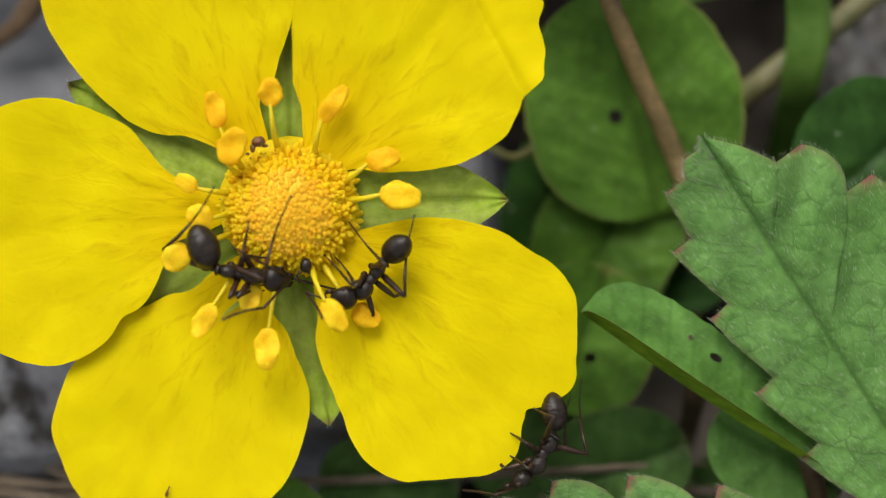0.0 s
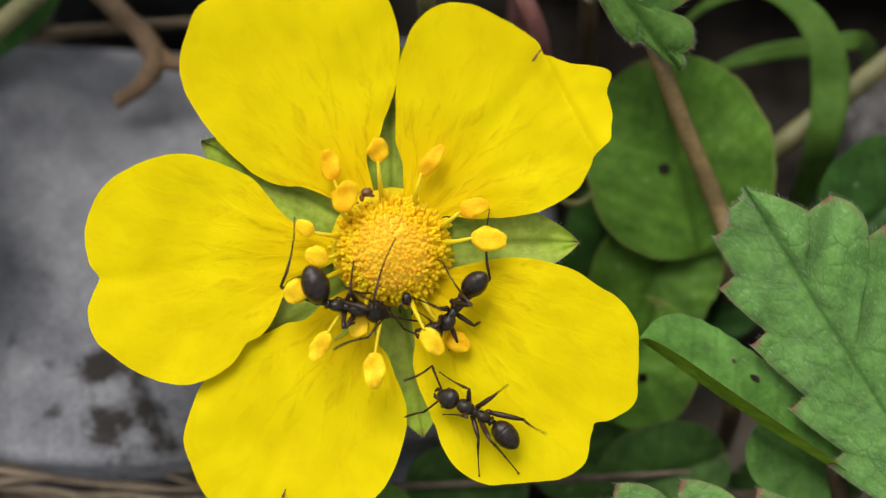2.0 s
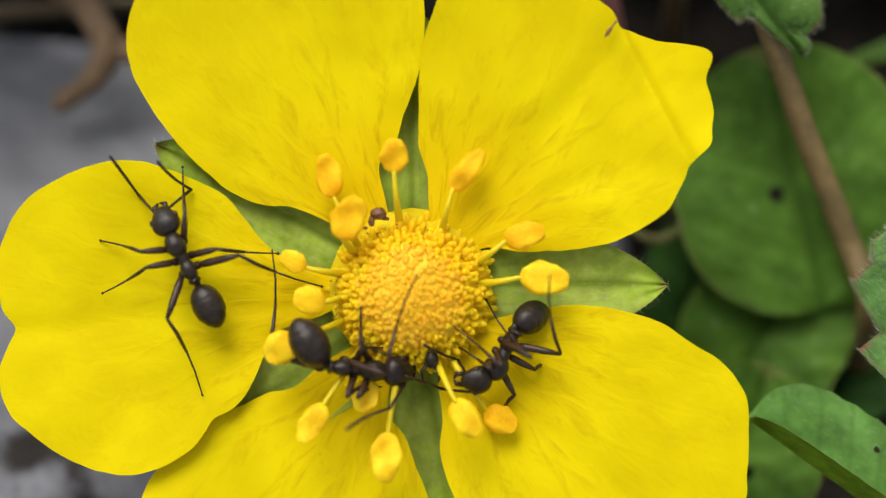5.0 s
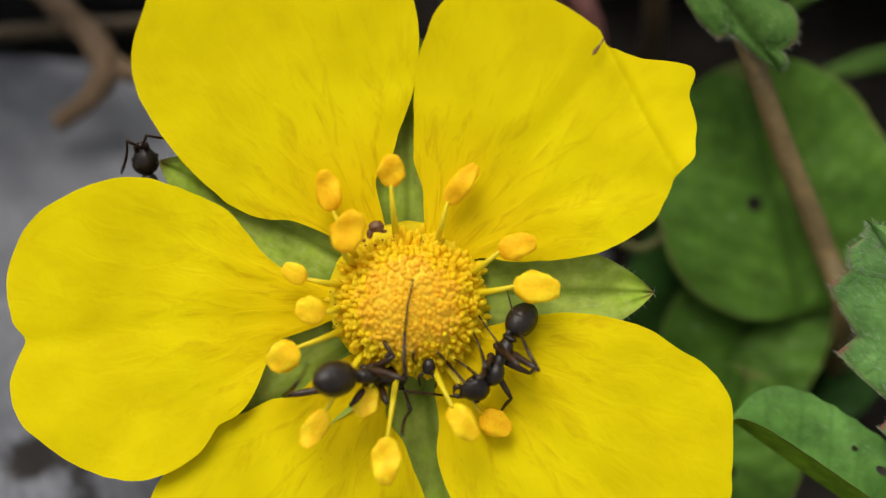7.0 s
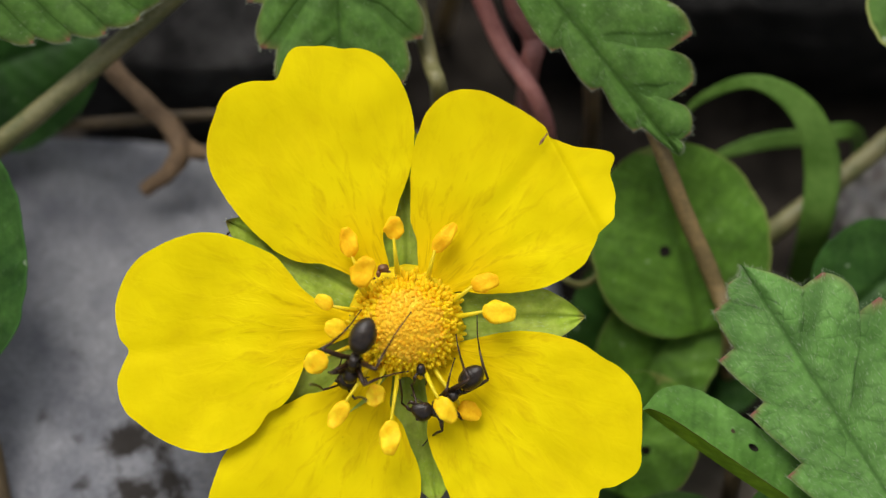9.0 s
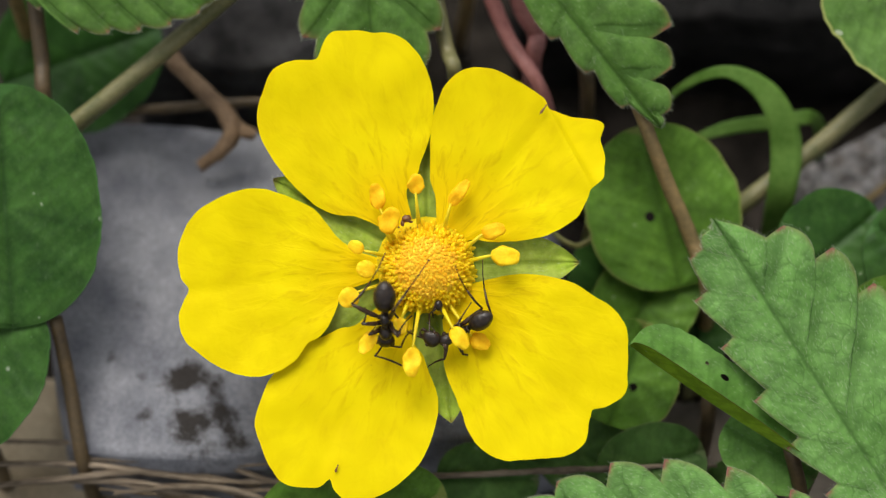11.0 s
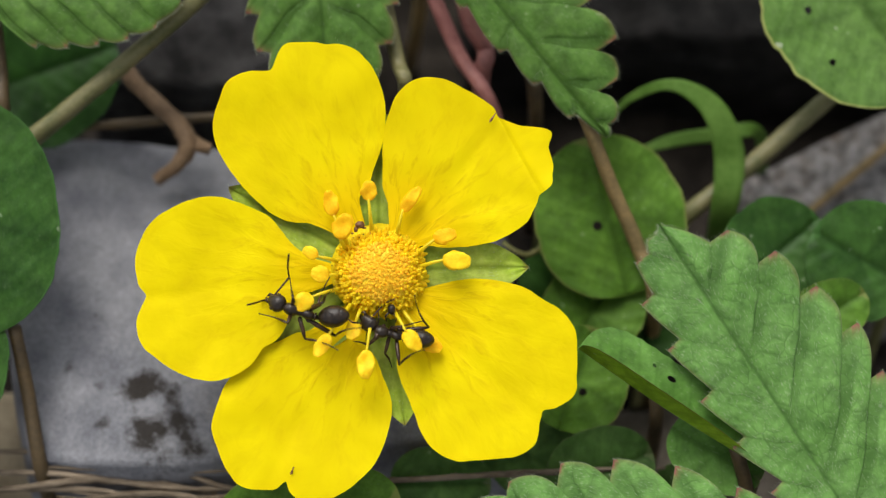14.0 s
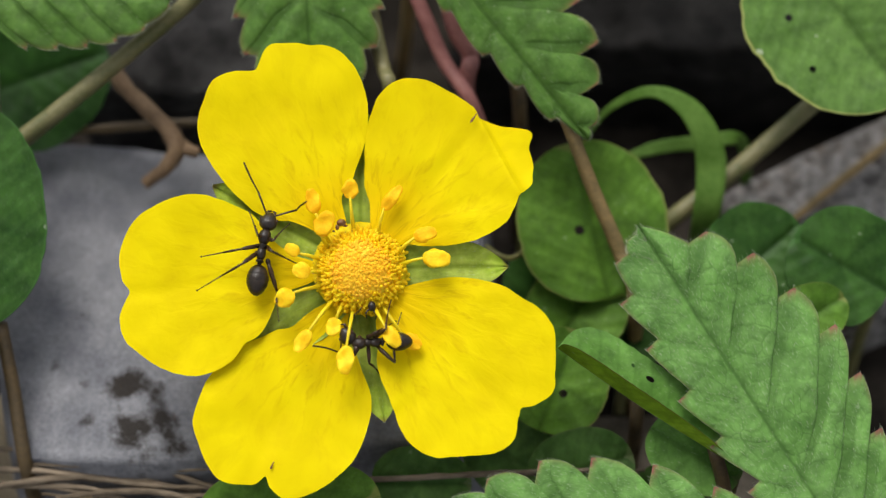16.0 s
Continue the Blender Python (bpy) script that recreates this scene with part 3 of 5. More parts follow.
    part("calyx_cup", ball(0.1, 0, -0.45, 2.2, 2.2, 0.55, 8, 20), SEPAL, f)


# base, axis, length, half width, height, droop
SEPALS = (
    ((1.2, 0.2), 1, 6.4, 1.75, -0.55, 0.1),
    ((0.1, 1.0), 91, 7.6, 1.6, -0.6, 0.0),
    ((-1.2, 0.9), 152, 7.1, 1.75, -0.5, 0.5),
    ((-1.0, -1.0), 216, 6.0, 1.9, -0.65, 0.0),
    ((0.4, -1.2), 279, 6.5, 1.7, -0.95, 0.2),
)
# u, v, w, length, width, turn, bearing of its root
STAMENS = (
    (-2.3, 3.4, 1.0, 1.35, 0.80, 102, 140), (-1.65, 2.2, 1.5, 1.4, 1.05, 65, 145), (-0.4, 4.0, 1.2, 1.05, 0.85, 88, 100),
    (1.7, 3.6, 1.0, 1.6, 0.70, 52, 65), (3.4, 1.75, 1.0, 1.25, 0.85, 15, 25), (4.0, 0.5, 1.1, 1.5, 1.0, -5, 8),
    (-3.3, 0.9, 1.0, 0.85, 0.65, 150, 165), (-2.8, -0.2, 1.4, 0.95, 0.9, 170, 185), (-3.6, -1.6, 1.45, 1.1, 1.0, 215, 205),
    (-1.15, -3.0, 1.0, 1.0, 0.85, 255, 245), (-0.5, -4.7, 1.6, 1.5, 0.95, 267, 262), (1.8, -3.5, 1.8, 1.3, 0.85, 305, 290),
    (2.8, -3.65, 0.5, 1.1, 0.85, 330, 300), (-2.65, -3.75, 1.5, 1.35, 0.75, 240, 230),
)


# ---- leaves ----
def margin(tips, end, depth, round_off, lean, sinus=0.0):
    """Half of a toothed edge from foot to tip: rows of (x, y, place on the midrib, nearness to a tooth's tip, share of the field between two veins).
    tips: the teeth's tips as (along the midrib, out from it); each drops back by depth to the notch before the next, slanting along the midrib by sinus."""
    rows = []
    start, low = (0.0, 0.25), 0.0
    points = list(tips) + [(end, 0.03)]
    for k, (tx, ty) in enumerate(points):
        last = k == len(points) - 1
        joint = end if last else max(low + 0.2, min(tx - lean * ty, end - 0.3))
        n = 30
        for i in range(n + 1):
            f = i / n
            f = f * f * (3 - 2 * f)
            swell = round_off * math.sin(math.pi * f ** (1.0 if sinus else 1.25)) ** (0.75 if sinus else 1.0) * (0.3 if last else 1.0)
            dx, dy = tx - start[0], ty - start[1]
            ln = math.hypot(dx, dy) or 1.0
            # a rounded lobe swells square to its chord, a plain tooth straight outwards
            sx, sy = (-dy / ln, dx / ln) if sinus else (0.0, 1.0)
            rows.append((start[0] + dx * f + swell * sx, start[1] + dy * f + swell * sy, low + (joint - low) * f, f**6, f))
        if not last:
            nx, ny = points[k + 1]
            d = min(depth, 0.55 * ty)
            start = (tx + 0.06 * (nx - tx) + sinus * d, ty - d)
            nxt = end if k == len(points) - 2 else max(joint + 0.2, min(nx - lean * ny, end - 0.3))
            for i in range(1, 5):
                f = i / 5
                rows.append((tx + (start[0] - tx) * f, ty + (start[1] - ty) * f**0.8, joint + 0.06 * (nxt - joint) * f, 1 - f, 0.0))
            low = joint + 0.06 * (nxt - joint)
    return rows


def toothed_leaf(u, v, w, axis, end, left, right, depths, material, label, round_off=(0.1, 0.5), tilt=(0, 0), seed=0.0, stalk=None, arch=0.5, group="", red=1.0, lean=(0.7, 0.9), fuzz=500, relief=(1.0, 1.0)):
    """A leaflet with a toothed edge: midrib along x from its foot to its tip, side veins that run into the teeth."""
    lf = thing("leaf", u, v, w, label, "leaf", group)
    turn_blade = mm(0, 0, 0, tilt[0], tilt[1], axis)
    qn = 26
    geos, veins, tints, hairs = [], [], [], []
    rng = random.Random(int(seed) + 50)
    for hand, tips, depth, swell, slope, strong in ((1, left, depths[0], round_off[0], lean[0], relief[0]), (-1, right, depths[1], round_off[1], lean[1], relief[1])):
        grid, vein, tip = [], [], []
        for x1, y1, m, near, f in margin(tips, end, depth, swell, slope, -0.16 if swell > 0.4 else 0.0):
            row = []
            for j in range(qn + 1):
                q = (j / qn) ** 1.3
                wave = 0.28 * noise.noise(Vector((m * 0.5, q * 3, seed))) * math.sin(math.pi * q)
                x, y = m + (x1 - m) * q**1.25 + wave, y1 * q
                rib = math.exp(-((y / 0.10) ** 2))
                groove = math.exp(-((y / 0.22) ** 2))
                edge = min(f, 1 - f) if f > 0 else 0.0
                crease = math.exp(-((edge / 0.055) ** 2)) * min(1.0, q * 5)
                z = strong * 0.22 * math.sin(math.pi * f) ** 0.6 * min(1.0, 2.5 * q) * (1 - 0.6 * q**3) - 0.16 * groove
                z += 0.16 * noise.noise(Vector((x * 0.25, hand * y * 0.3, seed))) + 0.09 * noise.noise(Vector((x * 1.1, hand * y * 1.1, seed + 4)))
                z -= arch * (y / 5.0) ** 2 + 0.05 * max(0.0, (q - 0.9) / 0.1)
                row.append((x, hand * y, z))
                vein.append(min(1.0, 0.95 * strong * crease * (1 - q**5) * (0.75 + 0.5 * noise.noise(Vector((m, q * 4, seed + 9)))) + rib))
                tip.append(red * min(1.0, max(0.0, (q - 0.94) / 0.05)) * (0.9 if near > 0.78 else 0.25))
            grid.append(row)
        geos.append(sheet([r[::-1] for r in grid] if hand > 0 else grid, 0.12))
        veins += ([a for r in range(len(grid)) for a in vein[r * (qn + 1):(r + 1) * (qn + 1)][::hand * -1]] if hand > 0 else vein) * 2
        tints += ([a for r in range(len(grid)) for a in tip[r * (qn + 1):(r + 1) * (qn + 1)][::-1]] if hand > 0 else tip) * 2
        for i in range(3, len(grid) - 1):
            for k in range(2):
                p, q = Vector(grid[i][-1]), Vector(grid[i][-2])
                d = (p - q).normalized() + Vector((0.8 + rng.uniform(-0.3, 0.5), rng.uniform(-0.3, 0.3), rng.uniform(-0.1, 0.4)))
                p = p.lerp(Vector(grid[i + 1][-1]), rng.random())
                hairs.append(tube([p, p + d * rng.uniform(0.05, 0.13)], [0.0045, 0.002], 3, 1))
        for k in range(fuzz):
            i, j = rng.randrange(4, len(grid) - 4), rng.randrange(2, qn)
            p = Vector(grid[i][j])
            d = Vector((1.0, hand * rng.uniform(0.1, 0.9), 0.22)).normalized()
            hairs.append(tube([p + Vector((0, 0, 0.005)), p + d * rng.uniform(0.10, 0.24)], [0.0042, 0.002], 3, 1))
    part("blade", join(*geos), material, lf, crisp=True, m=turn_blade, layers={"vein": veins, "tip": tints})
    part("hairs", join(*hairs), HAIR, lf, "fine whitish hairs on the leaf", m=turn_blade, kind="stuff")
    if stalk:
        part("leaf_stalk", tube([(p[0] - u, p[1] - v, p[2] - w) for p in stalk[0]], stalk[1], 8), STALK, lf)
    return lf


def even_teeth(length, side, count, slope=0.5, blunt=0.75):
    """Tips of evenly spaced teeth on one side of a leaf that narrows to its tip."""
    tips = []
    for k in range(count):
        s = (k + 0.7) / count
        wide = side * min(1.0, 0.35 + 3.0 * s) * (1 - math.exp(-(1 - s) * length / (blunt * side)))
        tips.append((s * length + slope * wide * 0.6, wide))
    return [p for p in tips if p[0] < length - 0.3]


def clover_leaf(u, v, w, axis, length, width, material, label, tilt=(0, 0), fold=0.15, seed=0.0, holes=(), stalk=None, stalk_material=None, notch=0.04, group="clover leaves"):
    """A round clover leaflet with a crease along its middle, faint side veins and bitten holes (x, y, radius as shares)."""
    lf = thing("clover_leaf", u, v, w, label, "leaf", group)
    n, m = (110, 110) if holes else (110, 60)
    grid, vein, tip = [], [], []
    for i in range(n + 1):
        s = i / n
        hw = 0.02 + width * max(0.0, 1 - abs(2 * s**0.9 - 1) ** 2.25) ** 0.5
        row = []
        for j in range(m + 1):
            q = 2 * j / m - 1
            x = (s - 0.5) * length - notch * length * math.exp(-((q / 0.18) ** 2)) * max(0.0, s - 0.6) * 2.5 + 0.06 * length * (q * q) * (s - 0.3)
            y = q * hw * (1 + 0.05 * noise.noise(Vector((s * 5, 3.0 * (j > m / 2), seed))) + 0.02 * noise.noise(Vector((s * 17, 3.0 * (j > m / 2), seed + 2))))
            z = fold * abs(y) + 0.22 * noise.noise(Vector((x * 0.3, y * 0.3, seed))) - 0.12 * math.exp(-((y / 0.25) ** 2))
            z += 0.012 * math.sin((x * 1.0 - abs(y) * 0.7) * 7) + 0.06 * noise.noise(Vector((x * 1.2, y * 1.2, seed)))
            for hx, hy, hr in holes:
                d = math.hypot(x - hx, y - hy)
                if 0.75 * hr < d < 1.25 * hr:
                    x, y = hx + (x - hx) * hr / d, hy + (y - hy) * hr / d
            row.append((x, y, z))
            vein.append(min(1.0, 0.7 * math.exp(-((y / 0.16) ** 2)) + 0.3 * max(0, math.sin((x - abs(y) * 0.7) * 7 + 1.5 * noise.noise(Vector((x, y, seed))))) ** 14))
            tip.append(0.8 if abs(q) > 0.97 or s > 0.985 else 0.0)
        grid.append(row)
    verts, faces = sheet([r[::-1] for r in grid], 0.12)
    if holes:
        def bitten(face):
            c = [sum(verts[k][a] for k in face) / len(face) for a in (0, 1)]
            return any((c[0] - hx) ** 2 + (c[1] - hy) ** 2 < (0.97 * hr) ** 2 for hx, hy, hr in holes)
        faces = [fc for fc in faces if not bitten(fc)]
    part("blade", (verts, faces), material, lf, crisp=True, m=mm(0, 0, 0, tilt[0], tilt[1], axis), layers={"vein": vein * 2, "tip": tip * 2})
    if stalk:
        part("leaf_stalk", tube([(p[0] - u, p[1] - v, p[2] - w) for p in stalk[0]], stalk[1], 8), stalk_material or STALK_GREEN, lf)
    return lf


def down(u, v, w, du=0.0, dv=0.0, z=-6.3):
    """Points of a stalk from (u, v, w) down to the soil."""
    g = drop(u + du, v + dv, w, z)
    return [(u, v, w), ((u + g[0]) / 2 - du * 0.2, (v + g[1]) / 2 - dv * 0.2, (w + g[2]) / 2), g]


def stalk_thing(name, points, radii, material, label, category, sides=9, rough=0.06, group=""):
    o = points[0]
    st = thing(name, *o, label, category, group)
    part("stem", tube([tuple(Vector(p) - Vector(o)) for p in points], radii, sides, 8, rough), material, st)
    return st


def blade_thing(points, widths, material, label):
    """A grass blade: a creased ribbon along a line."""
    o = Vector(points[0])
    st = thing("grass_blade", *o, label, "grass")
    line = smooth_path([Vector(p) - o for p in points], 10)
    n = len(line)
    grid = []
    for i, p in enumerate(line):
        d = (line[min(i + 1, n - 1)] - line[max(i - 1, 0)]).normalized()
        side = d.cross(Vector((0, 0, 1)))
        side = (side.normalized() if side.length > 0.05 else Vector((1, 0, 0)))
        w = np.interp(i / (n - 1), np.linspace(0, 1, len(widths)), widths)
        grid.append([tuple(p + side * w * q + Vector((0, 0, 0.10 * w * q * q))) for q in (-1, -0.5, 0, 0.5, 1)])
    part("blade", sheet([r[::-1] for r in grid], 0.08), material, st)


def folded_leaf(u, v, w, axis, length, width, material, label, seed, stalk):
    """A clover leaflet folded along its midrib, so that one half leans over the other and shows its underside."""
    lf = thing("clover_leaf", u, v, w, label, "leaf", "clover leaves")
    n, m = 150, 44
    # holes eaten into it: place, lengthening, radius
    bites = ((-0.4, 0.62 * width, 1.9, 0.13), (-1.5, 0.66 * width, 1.5, 0.08))
    for name, sign in (("blade", 1), ("folded_half", -1)):
        grid, vein, tip = [], [], []
        for i in range(n + 1):
            s = i / n
            hw = width * max(0.0, 1 - abs(2 * s**0.72 - 1) ** 2.8) ** 0.5
            row = []
            for j in range(m + 1):
                q = j / m
                x = (s - 0.5) * length
                jag = 0.05 * abs(math.sin(s * 40)) * q**4
                y = q * (hw - jag) if sign > 0 else q * (hw - jag) * 0.24
                z = 0.08 * q * hw + 0.12 * noise.noise(Vector((x * 0.4, y, seed))) if sign > 0 else 0.75 * q * hw + 0.05
                for hx, hy, long, r in bites if sign > 0 else ():
                    d = math.hypot((x - hx) / long, y - hy)
                    if 0.7 * r < d < 1.3 * r:
                        x, y = hx + (x - hx) * r / d, hy + (y - hy) * r / d
                row.append((x, y - 0.15 * math.sin(math.pi * s), z - 0.5 * (s - 0.5) ** 2))
                vein.append(0.35 * max(0, math.sin((x - q * hw * 0.6) * 6)) ** 6)
                tip.append(0.7 if q > 0.94 else 0.0)
            grid.append(row)
        verts, faces = sheet([r[::-1] for r in grid] if sign > 0 else grid, 0.12 * sign)
        if sign > 0:
            def eaten(fc):
                c = [sum(verts[k][a] for k in fc) / len(fc) for a in (0, 1)]
                sag = 0.15 * math.sin(math.pi * (c[0] / length + 0.5))
                return any(((c[0] - hx) / long) ** 2 + (c[1] + sag - hy) ** 2 < (0.97 * r) ** 2 for hx, hy, long, r in bites)
            faces = [fc for fc in faces if not eaten(fc)]
        part(name, (verts, faces), material if sign > 0 else UNDERSIDE, lf, crisp=True, m=mm(0, 0, 0, 0, 0, axis), layers={"vein": vein * 2, "tip": tip * 2})
    part("leaf_stalk", tube([(p[0] - u, p[1] - v, p[2] - w) for p in stalk], [0.36, 0.4], 8), STALK_DARK, lf)


# ---- the place ----
build_ground()
stone(-6.5, 2.5, -3.0, 14.5, 10.0, 6.2, SLATE, "flat grey slate stone with dark lichen crusts", 3.0, turn=4)
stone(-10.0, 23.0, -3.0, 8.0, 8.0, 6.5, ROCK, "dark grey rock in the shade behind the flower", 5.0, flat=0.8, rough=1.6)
# this rock's darkness is painted shade, not its own tone
stone(19.0, 30.0, -3.5, 15.0, 12.0, 7.0, ROCK_SHADED, "rock behind the grass blades, its shade painted near black", 8.0, flat=0.8, rough=1.8)
stone(28.8, 9.2, -4.5, 8.0, 5.5, 5.0, GRANITE, "pale speckled stone lying among the leaves", 11.0, turn=25, flat=0.5)
stone(-18.0, -9.5, -6.0, 5.5, 3.0, 3.6, TAN, "tan stone under dry grass stalks", 14.0, flat=0.55)
stone(-27.0, -8.0, -6.5, 4.0, 3.0, 3.0, TAN, "tan stone under dry grass stalks", 17.0, flat=0.55)
# added mound that stands in for paler, lit soil between the leaves
stone(17.5, -5.5, -6.5, 6.0, 4.0, 3.0, EARTH, "grey-brown mound added as lit soil under leaves", 20.0, flat=0.55)
stone(-23.0, -5.0, -6.5, 6.0, 4.5, 3.4, TAN, "tan stone under dry grass stalks", 23.0, flat=0.55)
stalk_thing("dry_stalk", [(23.2, 3.8, -12.2), (25.4, 5.6, -12.6), (28.8, 8.4, -13.3), (31.5, 10.6, -14.6)], [0.2, 0.26, 0.26, 0.2], STALK, "thin brown stalk lying across a pale stone", "stalk", 8, 0.2)

build_flower()

toothed_leaf(28.0, -18.7, -0.5, 123, 25.2, ((5.0, 1.6), (8.0, 2.3), (11.0, 2.7), (13.9, 3.05), (16.7, 3.15), (19.75, 3.1), (22.4, 2.95), (24.3, 2.05), (24.95, 0.9)), ((3.5, 2.2), (7.0, 3.8), (10.1, 4.8), (13.0, 5.5), (15.7, 5.8), (18.4, 5.0), (21.0, 4.2), (23.2, 2.7)), (0.8, 1.05), LEAF, "hairy green toothed cinquefoil leaf with red tooth tips", (0.06, 0.48), seed=2, stalk=(down(28.0, -18.7, -0.7, 2, -1), [0.4, 0.4]), lean=(0.6, 0.95), fuzz=1500, relief=(0.25, 1.0))
toothed_leaf(26.0, -15.9, -0.2, 168, 21.6, ((4.0, 2.0), (8.0, 3.6), (11.5, 4.2), (15.0, 3.8), (18.2, 2.6)), ((5.5, 2.8), (8.9, 3.45), (12.1, 3.85), (15.2, 3.5), (17.75, 2.75), (20.1, 1.3)), (1.2, 1.15), LEAF, "hairy green toothed cinquefoil leaf with red tooth tips", (0.4, 0.46), seed=5, stalk=(down(26.0, -15.9, -0.3, 1, -2), [0.4, 0.4]), lean=(0.9, 0.9), fuzz=700)
# the leaves further back take the copy whose green is darkened for shade
toothed_leaf(2.3, 18.9, -2.4, -51, 15.0, ((3.5, 4.0), (6.3, 4.4), (8.9, 4.4), (11.3, 3.7), (13.0, 2.3), (14.6, 0.9)), ((5.0, 1.7), (8.1, 1.5), (10.5, 1.2), (13.0, 0.9)), (1.3, 0.4), LEAF_SHADED, "green toothed cinquefoil leaf reaching over a clover leaf", (0.55, 0.15), seed=8, stalk=(down(2.3, 18.9, -2.6, -1, 3), [0.4, 0.4]), lean=(0.7, 0.6), fuzz=120)
toothed_leaf(-3.4, 19.0, -3.0, -86, 11.0, even_teeth(11.0, 4.6, 5), even_teeth(11.0, 4.5, 5), (0.7, 0.7), LEAF_SHADED, "green toothed cinquefoil leaf behind the flower", (0.25, 0.25), seed=11, stalk=(down(-3.4, 19.0, -3.2, 0, 3), [0.4, 0.4]), fuzz=60)
toothed_leaf(-21.5, 15.15, -2.6, -2, 11.5, even_teeth(11.5, 3.3, 7), even_teeth(11.5, 3.3, 7), (0.3, 0.3), LEAF_SHADED, "green toothed cinquefoil leaf beside a stalk", (0.16, 0.16), seed=14, stalk=(down(-21.5, 15.0, -2.8, -2, 1), [0.4, 0.4]), fuzz=60)

# small holes bitten into the large pale leaf: x, y, radius
PALE_HOLES = ((-3.2, -1.3, 0.20), (-1.6, -2.5, 0.20), (1.4, -3.2, 0.18))
clover_leaf(-21.4, 2.9, -3.2, 95, 11.8, 5.0, CLOVER_DARK, "dark green round clover leaf with pale flecks", seed=1, stalk=(((-18.8, -2.6, -3.6), (-18.3, -6.0, -5.0), (-17.7, -10.4, -6.5), drop(-17.6, -12.0, -7.0, -6.4)), [0.36, 0.4, 0.42]), stalk_material=STALK_DARK)
clover_leaf(-22.8, -5.2, -3.6, 250, 8.4, 3.6, CLOVER_DARK, "dark green round clover leaf with a bitten edge", seed=4, stalk=(down(-22.4, -8.5, -4.2, -0.5, -1.5), [0.35, 0.4]), stalk_material=STALK_DARK)
clover_leaf(12.2, 3.5, -6.8, 104, 8.3, 4.0, CLOVER, "green round clover leaf with a small bitten hole", seed=7, holes=((-0.3, 0.7, 0.26),), stalk=(down(12.6, -0.2, -7.2, 0.5, -1), [0.4, 0.4]))
clover_leaf(11.4, -1.5, -7.4, 60, 6.2, 2.7, CLOVER, "green clover leaf in the shade", seed=9, stalk=(down(10.5, -3.5, -7.6, 0.3, -0.6), [0.35, 0.35]))
clover_leaf(10.4, -5.2, -5.6, 70, 5.4, 2.7, CLOVER, "green round clover leaf with a small bitten hole", seed=12, holes=((-0.5, -0.5, 0.22),), stalk=(down(9.8, -7.4, -5.8, 0.3, -0.6), [0.35, 0.35]))
clover_leaf(11.6, -10.0, -5.2, 20, 5.4, 2.3, CLOVER_MID, "dark green clover leaf near the soil", seed=15, stalk=(down(9.2, -11.0, -5.4, 0.3, -0.6), [0.35, 0.35]))
clover_leaf(3.2, -10.6, -5.4, 0, 5.0, 1.9, CLOVER_MID, "dark green clover leaf near the soil", seed=18, stalk=(down(1.4, -11.0, -5.6, 0.2, -0.4), [0.3, 0.3]))
clover_leaf(-3.6, -12.2, -3.0, 10, 9.0, 2.6, CLOVER, "green clover leaf beneath the flower", seed=21, stalk=(down(-7.6, -13.0, -3.4, 0.2, -0.8), [0.35, 0.35]))
clover_leaf(25.6, 14.6, -5.0, -53, 10.4, 5.2, CLOVER_PALE, "large pale green clover leaf with brown flecks and small holes", seed=24, holes=PALE_HOLES, stalk=(down(29.6, 16.6, -5.4, 2, 1), [0.4, 0.4]))
clover_leaf(21.2, 1.6, -6.4, 40, 5.4, 3.0, CLOVER_DARK, "dark green heart-shaped clover leaf", seed=27, stalk=(down(19.4, 0.6, -6.6, 0.2, -0.5), [0.35, 0.35]))
clover_leaf(25.6, 1.2, -6.0, 150, 5.6, 3.2, CLOVER_DARK, "dark green heart-shaped clover leaf", seed=30, stalk=(down(27.6, 0.0, -6.4, 0.2, -0.5), [0.35, 0.35]))
clover_leaf(23.4, -1.8, -4.6, 30, 4.4, 1.7, CLOVER, "green clover leaf curling beside a toothed leaf", seed=33, stalk=(down(21.6, -2.8, -4.8, 0.2, -0.5), [0.3, 0.3]))
# low leaf top left, its shadow painted by the darkest green
clover_leaf(-19.0, 11.6, -9.5, 20, 8.5, 4.2, CLOVER_SHADE, "clover leaf with deep shade painted in as darker green", seed=36, stalk=(down(-22.6, 10.4, -9.8, 0.2, -0.5), [0.35, 0.35]))
folded_leaf(14.55, -6.55, -1.6, -33, 10.4, 2.3, LEAF_SOFT, "folded green clover leaf with two small holes", 39, [(18.2, -8.7, -2.0), (18.9, -11.0, -3.0), (19.2, -13.6, -4.2), drop(19.3, -15.0, -5.0, -6.4)])

clover_leaf(17.3, -9.0, -3.0, -30, 5.0, 1.9, LEAF_SOFT, "green clover leaf tucked under a toothed leaf", seed=51, stalk=(down(19.4, -10.2, -3.2, 0.4, -0.6), [0.3, 0.3]))
clover_leaf(17.0, -11.6, -6.8, 160, 5.2, 2.2, CLOVER_MID, "dark green clover leaf near the soil", seed=54, stalk=(down(19.2, -12.4, -7.0, 0.4, -0.4), [0.3, 0.3]))
stalk_thing("stalk", [(6.6, 2.2, -7.6), (7.2, 1.7, -7.0), (7.9, 1.5, -7.0), (8.6, 2.0, -7.2), (8.5, 2.9, -7.8), drop(8.2, 3.4, -8.4, -6.4)], [0.13, 0.15, 0.15, 0.13], STALK_YELLOW, "yellowish curled stalk in the shade of the petals", "stalk")
